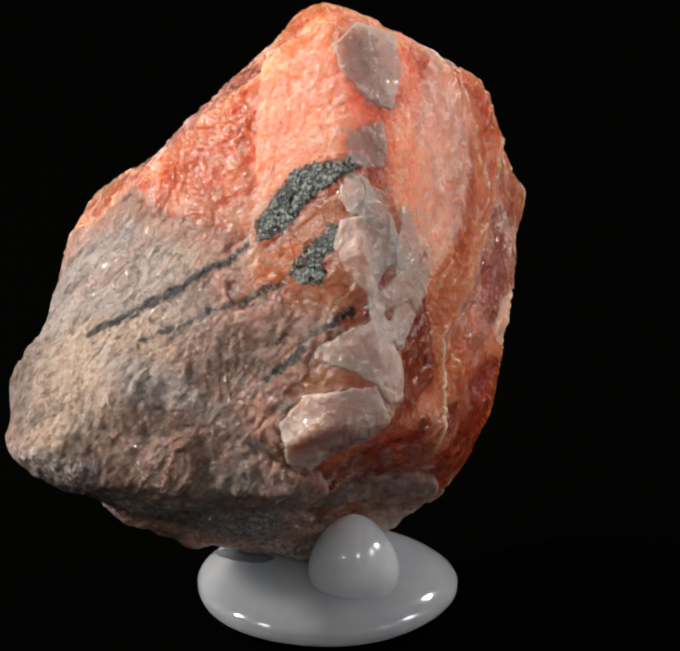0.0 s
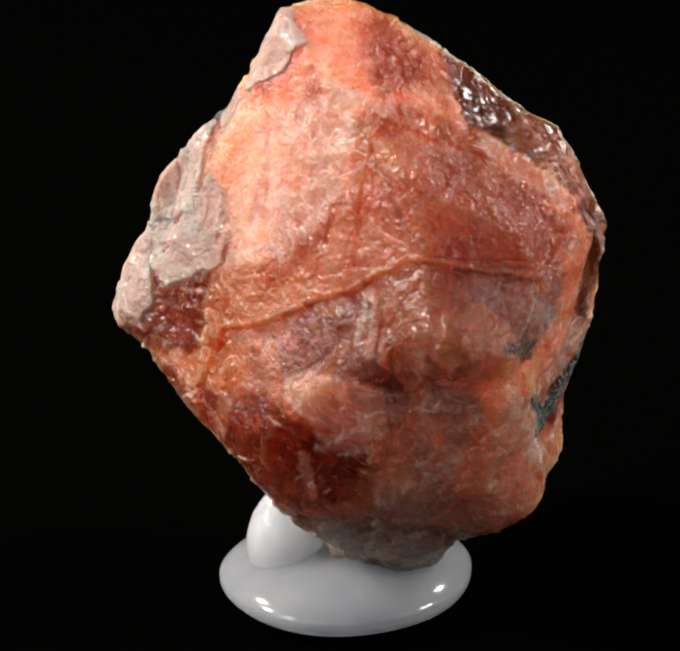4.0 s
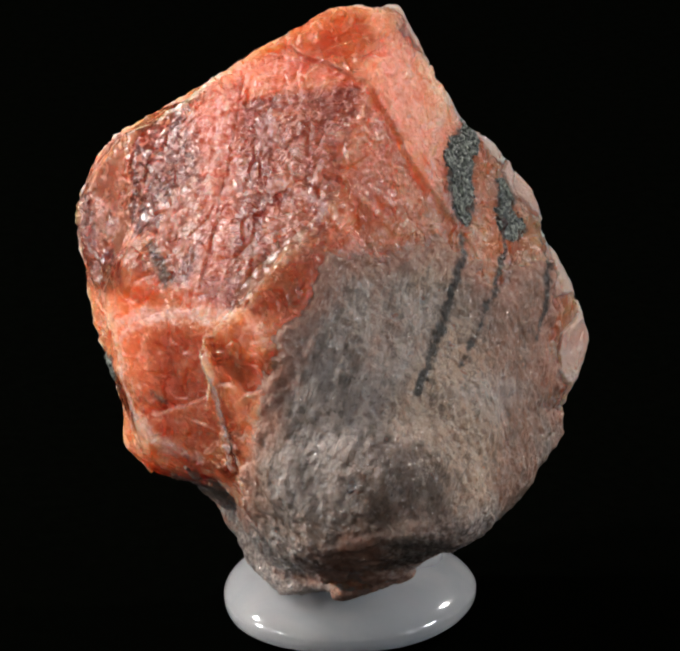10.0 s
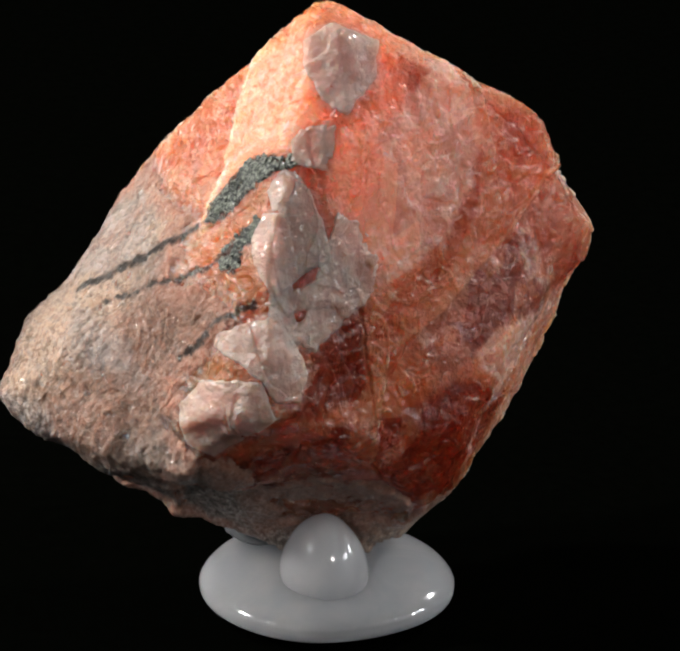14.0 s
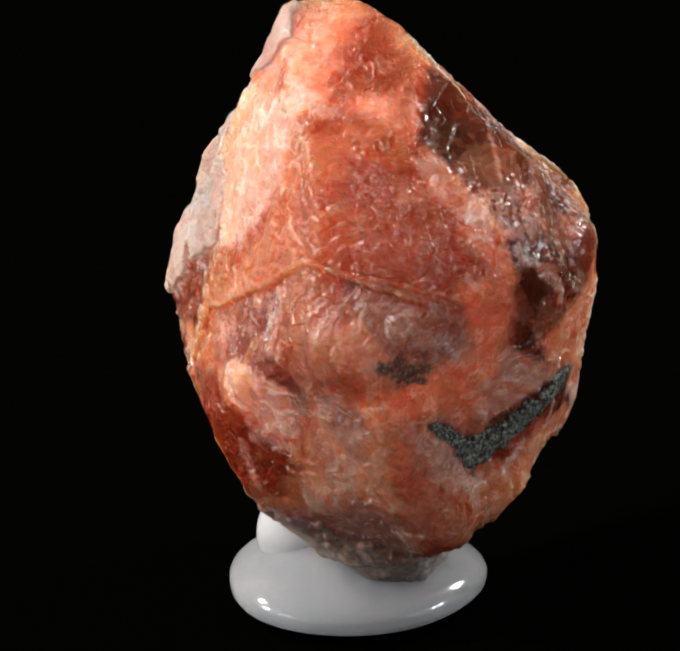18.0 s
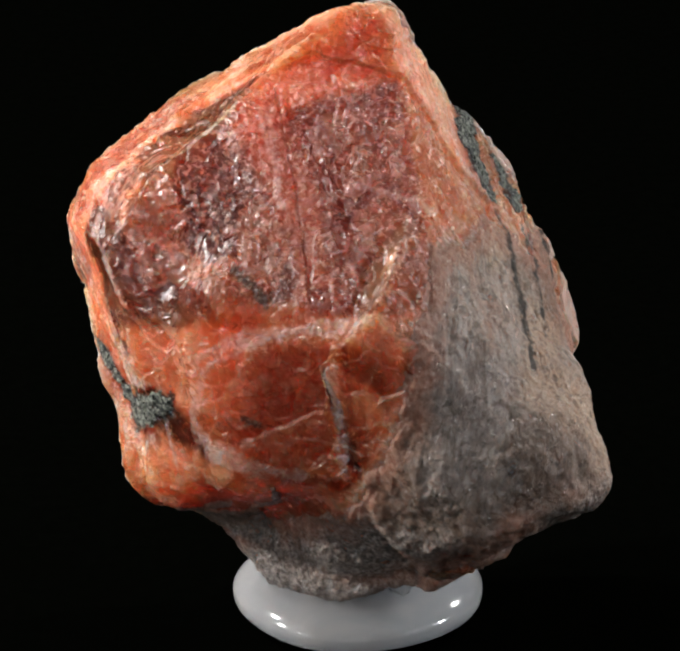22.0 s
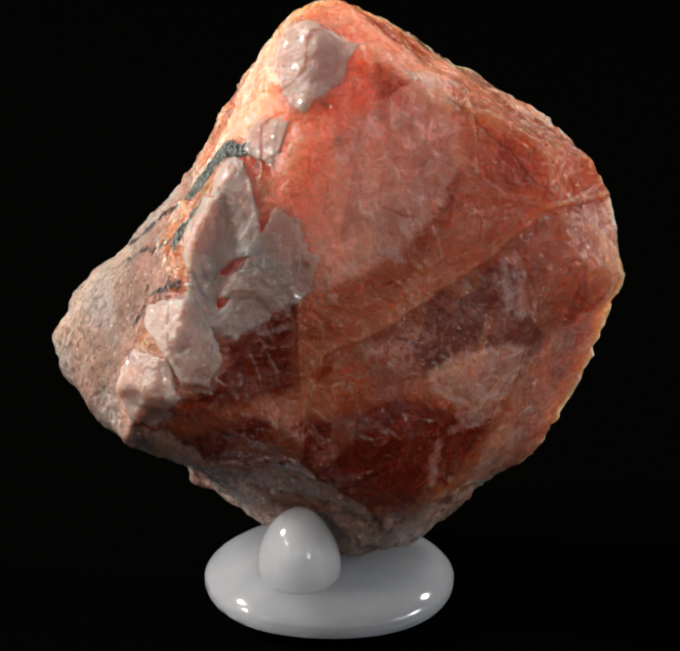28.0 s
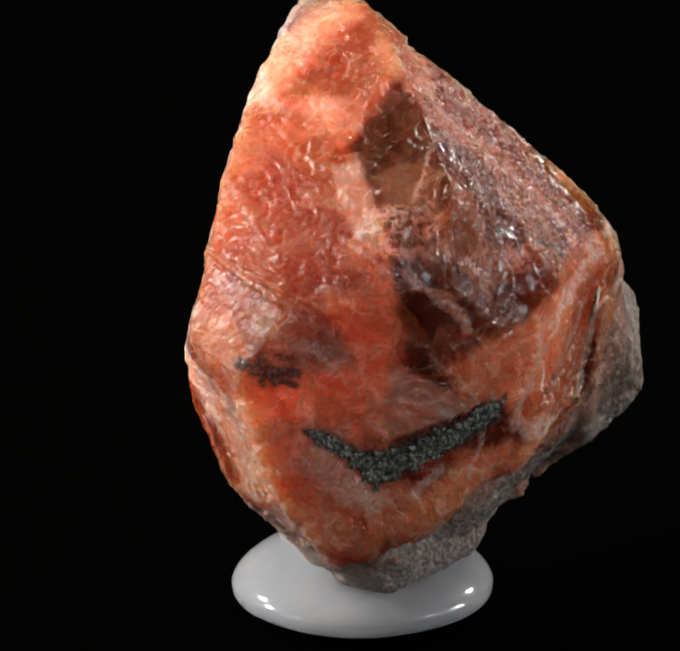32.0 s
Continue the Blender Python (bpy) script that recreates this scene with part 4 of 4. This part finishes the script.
mark("ember", 222, 0, "3.4,16.5 6.5,17.3 9.8,12.3 11.1,9.7 11.7,6.8 6.3,6.8 2.7,8.3 0.4,12.5")
mark("ember", 222, 0, "-2.1,-3.8 0.8,-1.8 6.2,-2.4 7.4,-8.8 2.0,-10.2 -1.6,-8.3")
mark("dark_depth", 222, 0, "-5.6,2.7 -3.2,4.4 -1.5,1.5 -2.1,-2.0 -4.5,-3.2 -6.2,-0.8")
mark("veil", 222, 0.5, "-2.9,12.5 -1.4,14.6 1.8,8.0")
mark("lit", 222, 0, "-14.3,8.2 -13.4,8.5 -13.3,-1.4 -14.2,-0.2")
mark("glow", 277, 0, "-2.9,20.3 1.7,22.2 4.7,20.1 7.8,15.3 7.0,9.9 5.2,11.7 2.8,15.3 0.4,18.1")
mark("rose", 277, 0, "-16.4,13.3 -11.8,15.6 -6.8,17.3 -6.8,9.9 -8.0,3.3 -13.5,4.6 -16.4,5.9")
mark("veil", 277, 0.5, "-3.8,9.6 -0.3,7.7")
mark("ember", 277, 0, "-14.5,-0.2 -9.2,-0.8 -5.9,-3.8 -7.0,-11.0 -9.8,-9.0 -13.2,-6.3")
mark("veil", 277, 0.6, "-15.1,-0.2 -11.6,1.0 -6.8,0.9 -4.4,-2.0")
mark("veil", 277, 0.6, "-15.5,-5.4 -13.2,-7.8 -10.1,-9.3")
mark("soot", 277, 0.8, "-13.5,5.8 -12.3,3.1")
mark("dark_depth", 166, 0, "1.6,15.6 4.0,16.1 8.2,12.5 10.2,9.8 9.2,6.7 7.7,8.2 4.7,7.3 3.2,5.5 2.7,8.8 1.4,12.8")
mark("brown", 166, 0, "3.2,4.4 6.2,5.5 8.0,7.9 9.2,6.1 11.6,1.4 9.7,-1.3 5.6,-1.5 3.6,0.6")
mark("veil", 166, 0.7, "4.1,3.5 6.4,2.0 8.8,-0.7")
mark("rim", 166, 0.25, "5.7,6.4 8.0,8.0")
mark("rim", 166, 0.3, "12.9,-4.0 13.6,-0.7")
mark("veil", 166, 0.6, "12.9,-4.6 13.8,-0.7")
mark("crack", 332, 0.12, "-19.5,-6.4 -14.7,-5.5 -11.1,-3.8")
mark("crack", 332, 0.12, "-12.3,-9.7 -12.3,-13.3")
mark("haze", 332, 0, "-18.3,-0.1 -14.5,3.2 -11.1,3.4 -6.9,4.6 -4.2,3.3 -6.9,0.7 -11.7,0.4 -15.4,-0.8")
mark("haze", 332, 0, "-3.3,-2.0 0.3,-0.9 3.2,-3.9 3.2,-6.3 -0.4,-5.4")
mark("blush", 332, 0, "-17.9,1.7 -14.8,5.3 -10.5,7.0 -9.9,4.6 -14.2,2.2")
mark("haze", 305, 0, "-11.6,-2.3 -9.2,0.4 -4.5,3.9 -0.9,4.8 0.9,3.6 -2.1,0.6 -6.8,-0.2")
mark("blush", 305, 0, "-12.2,-0.2 -9.2,3.9 -5.6,5.7 -4.5,3.3 -8.0,1.0")
mark("haze", 28, 0, "-15.5,9.7 -12.1,11.9 -8.2,10.7 -7.5,7.6 -10.6,5.0 -9.3,3.4 -6.3,2.7 -8.1,1.0 -11.2,2.8 -11.3,5.9 -10.7,8.4 -13.0,10.1")

specimen = tagged(new("mineral_specimen"), "orange-red translucent crystal grown on grey mica rock", "mineral")
specimen.location.z = LIFT * MM


def rock_field(p, n):
    """The grey rock: its patches on the sides, and all of the stone's foot."""
    return np.maximum(region("rock", p + warp_of(p, 3.0, 0.5), n), np.clip(-14.0 - p[:, 2], -3, 3))


KINDS = ("glow", "amber", "ember", "red", "rose", "mauve", "brown", "dark_depth", "plum", "blush", "haze", "veil", "rim", "crack", "glitter", "spark", "soot", "sheen", "plate", "lit")


def grainy(p, seed):
    return value_noise(p, 0.55, seed, 3, 0.6)


def fibrous(p, seed):
    """Ribs along the rock's foliation, with lumps."""
    along_it = np.array((0.55, -0.30, 0.78))
    q = p - 0.82 * (p @ along_it)[:, None] * along_it
    ribs = 1 - 2 * np.abs(value_noise(q, 1.3, seed, 3, 0.6))
    return 0.6 * ribs + 0.6 * value_noise(p, 3.2, seed + 3, 2, 0.5) + 0.6 * value_noise(p, 1.1, seed + 5, 4, 0.7) + 0.6 * value_noise(p, 0.5, seed + 11, 2) + 0.5 * np.floor(2.5 * value_noise(p, 1.7, seed + 8, 2)) / 2.5


def crust(name, field, height, rough, material, parent, label, rounds=2, fray=0.4, size=1.2, seed=0, fields=(), edge=0.22, texture=grainy):
    """A piece that lies on the stone: it stands proud where its field is above 0 and dips below the skin round that."""
    keep = (field(SKIN, SKIN_OUT)[SKIN_FACES] > -1.0).any(1)
    used, back = np.unique(SKIN_FACES[keep], return_inverse=True)
    p, faces = finer(SKIN[used], back.reshape(-1, 3), rounds)
    p, n = settled(p)
    f = field(p, n) + fray * value_noise(p, size, 11 + seed, 4, 0.6)
    up = np.clip(f / edge, -1, 1)
    lift = height * np.where(up > 0, up * (2 - up), up * 1.4) + rough * texture(p, 23 + seed) * (up > 0)
    keep = (f[faces] > -0.5).any(1)
    used, back = np.unique(faces[keep], return_inverse=True)
    p, n, lift = p[used], n[used], lift[used]
    w = p + warp_of(p)
    wanted = {k: dark_lines(w, n) if k == "dark" else f[used] if k == "border" else region(k, w, n) for k in fields}
    return part(name, mesh_of(name, p + n * lift[:, None], back.reshape(-1, 3), material, wanted), parent, label)


def dark_lines(p, n):
    return np.maximum(region("seam", p, n) + 0.12, region("line", p, n))


def ledges(p, n):
    """Steps between cleavage faces, hollows, healed ridges and cracks, mm out of the skin."""
    low, sink, pit = region("low", p, n), region("sink", p, n), region("pit", p, n)
    out = -0.42 * np.clip(low / 0.16, 0, 1) * np.exp(-np.clip(low, 0, 9) / 1.8)
    out -= 0.2 * np.clip(sink / 0.12, 0, 1) * np.exp(-np.clip(sink, 0, 9) / 3.0)
    out -= 0.7 * np.clip(pit / 3.0, 0, 1) ** 0.9
    out += 0.05 * np.clip(region("rim", p, n) / 0.2, 0, 1) + 0.03 * np.clip(region("veil", p, n) / 0.2, 0, 1)
    return out - 0.14 * np.clip(region("crack", p, n) / 0.09, 0, 1)


def cleavage(p, bend):
    """Parallel steps where the crystal split along its three cleavage planes, mm."""
    out = np.zeros(len(p))
    for k, (way, size) in enumerate((((0.62, 0.35, 0.70), 3.3), ((-0.66, 0.55, 0.51), 2.7), ((0.20, -0.86, 0.47), 3.9))):
        q = (p + 3.0 * bend) @ np.array(way) / size + 2.0 * bend[:, k]
        saw = q - np.floor(q)
        out += 0.17 * np.clip(4 * np.abs(bend[:, (k + 1) % 3]) - 0.15, 0, 1) * (np.minimum(saw, (1 - saw) * 9) - 0.4)
    return out


SKIN, SKIN_FACES = surface((-27, -23, -26), (20, 27, 29), 0.32)
SKIN_OUT = normals(SKIN)
body, body_faces = finer(SKIN, SKIN_FACES, 1)
body, out_way = settled(body)
both, body_faces = finer(np.concatenate([body, out_way, body + warp_of(body), warp_of(body + 50, 5.0, 1.0)], 1), body_faces, 1)
body, out_way, drawn, bend = both[:, :3], unit(both[:, 3:6]), both[:, 6:9], both[:, 9:]
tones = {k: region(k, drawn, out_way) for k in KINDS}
tones["border"], tones["dark"] = rock_field(body, out_way), dark_lines(drawn, out_way)
calm = 1 - np.clip(tones["dark_depth"] * 2, 0, 0.9)
hammered = 1.4 * value_noise(body * np.array((1, 1, 1.6)), 0.42, 61, 2, 0.5)
body = body + out_way * (ledges(drawn, out_way) + cleavage(body, bend) * calm + (0.03 + 0.03 * np.clip(tones["glitter"] + 0.5, 0, 1)) * hammered * calm)[:, None]
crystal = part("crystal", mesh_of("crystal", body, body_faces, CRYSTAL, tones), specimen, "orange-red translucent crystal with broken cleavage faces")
rock = crust("matrix_rock", rock_field, 0.17, 0.17, ROCK, specimen, "grey-brown sparkling mica rock", 1, 1.1, 1.6, 3, ("cream", "tan", "lilac", "pepper", "dark", "border"), 0.35, fibrous)
for k, one in enumerate(MARKS["seam"]):
    crust("mica_seam", lambda p, n: inside(one, p, n), 0.14, 0.14, SEAM, rock, "dark green-black mica seam", 2, 0.9, 0.6, k)
for k, one in enumerate(MARKS["plate"]):
    tall = 0.4 * one[1]
    flat = (one[0], 0, one[2])
    crust("pale_plate", lambda p, n: inside(flat, p, n), tall, 0.03, PLATE, crystal, "pale pinkish cream cleavage plate", 2, 0.28, 1.1, 20 + k, (), 0.14)


# ---- the putty ----
def putty():
    """A flat drop of white putty with a round rim."""
    v, f = ball(5)
    a = np.arctan2(v[:, 1], v[:, 0])
    wide = 9.42 + 0.22 * np.cos(2 * a + 0.6) + 0.14 * np.cos(3 * a - 1.1) + 0.08 * np.cos(5 * a)
    ring = np.abs(v[:, 2])
    flat = np.sqrt(np.clip(1 - ring ** 2, 0, 1)) ** 0.9
    p = np.stack([np.cos(a) * flat * wide - 1.42, np.sin(a) * flat * wide - 0.42, np.where(v[:, 2] > 0, 2.05 + 2.8 * ring ** 1.25, 2.05 + 2.05 * np.sign(v[:, 2]) * ring ** 0.6)], 1)
    base = new("putty_base", mesh_of("putty_base", p, f, PUTTY))
    tagged(base, "glossy white putty drop holding up the crystal", "putty")
    v, f = ball(5)
    taper = 1 - 0.13 * np.clip((v[:, 2] + 0.1), 0, 1) ** 1.5
    p = np.stack([0.62 + 3.35 * v[:, 0] * taper, -4.45 + 2.9 * v[:, 1] * taper, 4.9 + 4.15 * v[:, 2]], 1)
    p = p + 0.12 * value_noise(p, 3.0, 8, 2)[:, None] * v
    part("putty_lump", mesh_of("putty_lump", p, f, BLUISH), base, "round lump of white putty pressed against the crystal")
    v, f = ball(3)
    p = v * np.array((2.2, 0.8, 0.38)) * (1 + 0.25 * value_noise(v, 0.5, 3)[:, None])
    p = np.stack([0.951 * p[:, 0] + 0.309 * p[:, 1] - 7.4, 0.951 * p[:, 1] - 0.309 * p[:, 0] - 1.5, p[:, 2] + 4.75], 1)
    part("putty_smear", mesh_of("putty_smear", p, f, PUTTY), base, "thin flattened edge of putty")
    v, f = ball(2)
    p = v * np.array((0.42, 0.2, 0.16)) * (1 + 0.3 * value_noise(v, 0.5, 6)[:, None]) + np.array((-8.7, 0.6, 3.35))
    part("speck", mesh_of("speck", p, f, SPECK), base, "brown grain stuck to the putty")
    return base


base = putty()


# ---- turning ----
def motions():
    steps = [0.5 * k for k in range(65)]
    walk(specimen, [(t, pose(0, 0, LIFT * MM, 0, 0, -TURN * t)) for t in steps])
    walk(base, [(t, pose(0, 0, 0, 0, 0, -TURN * t)) for t in steps])


motions()
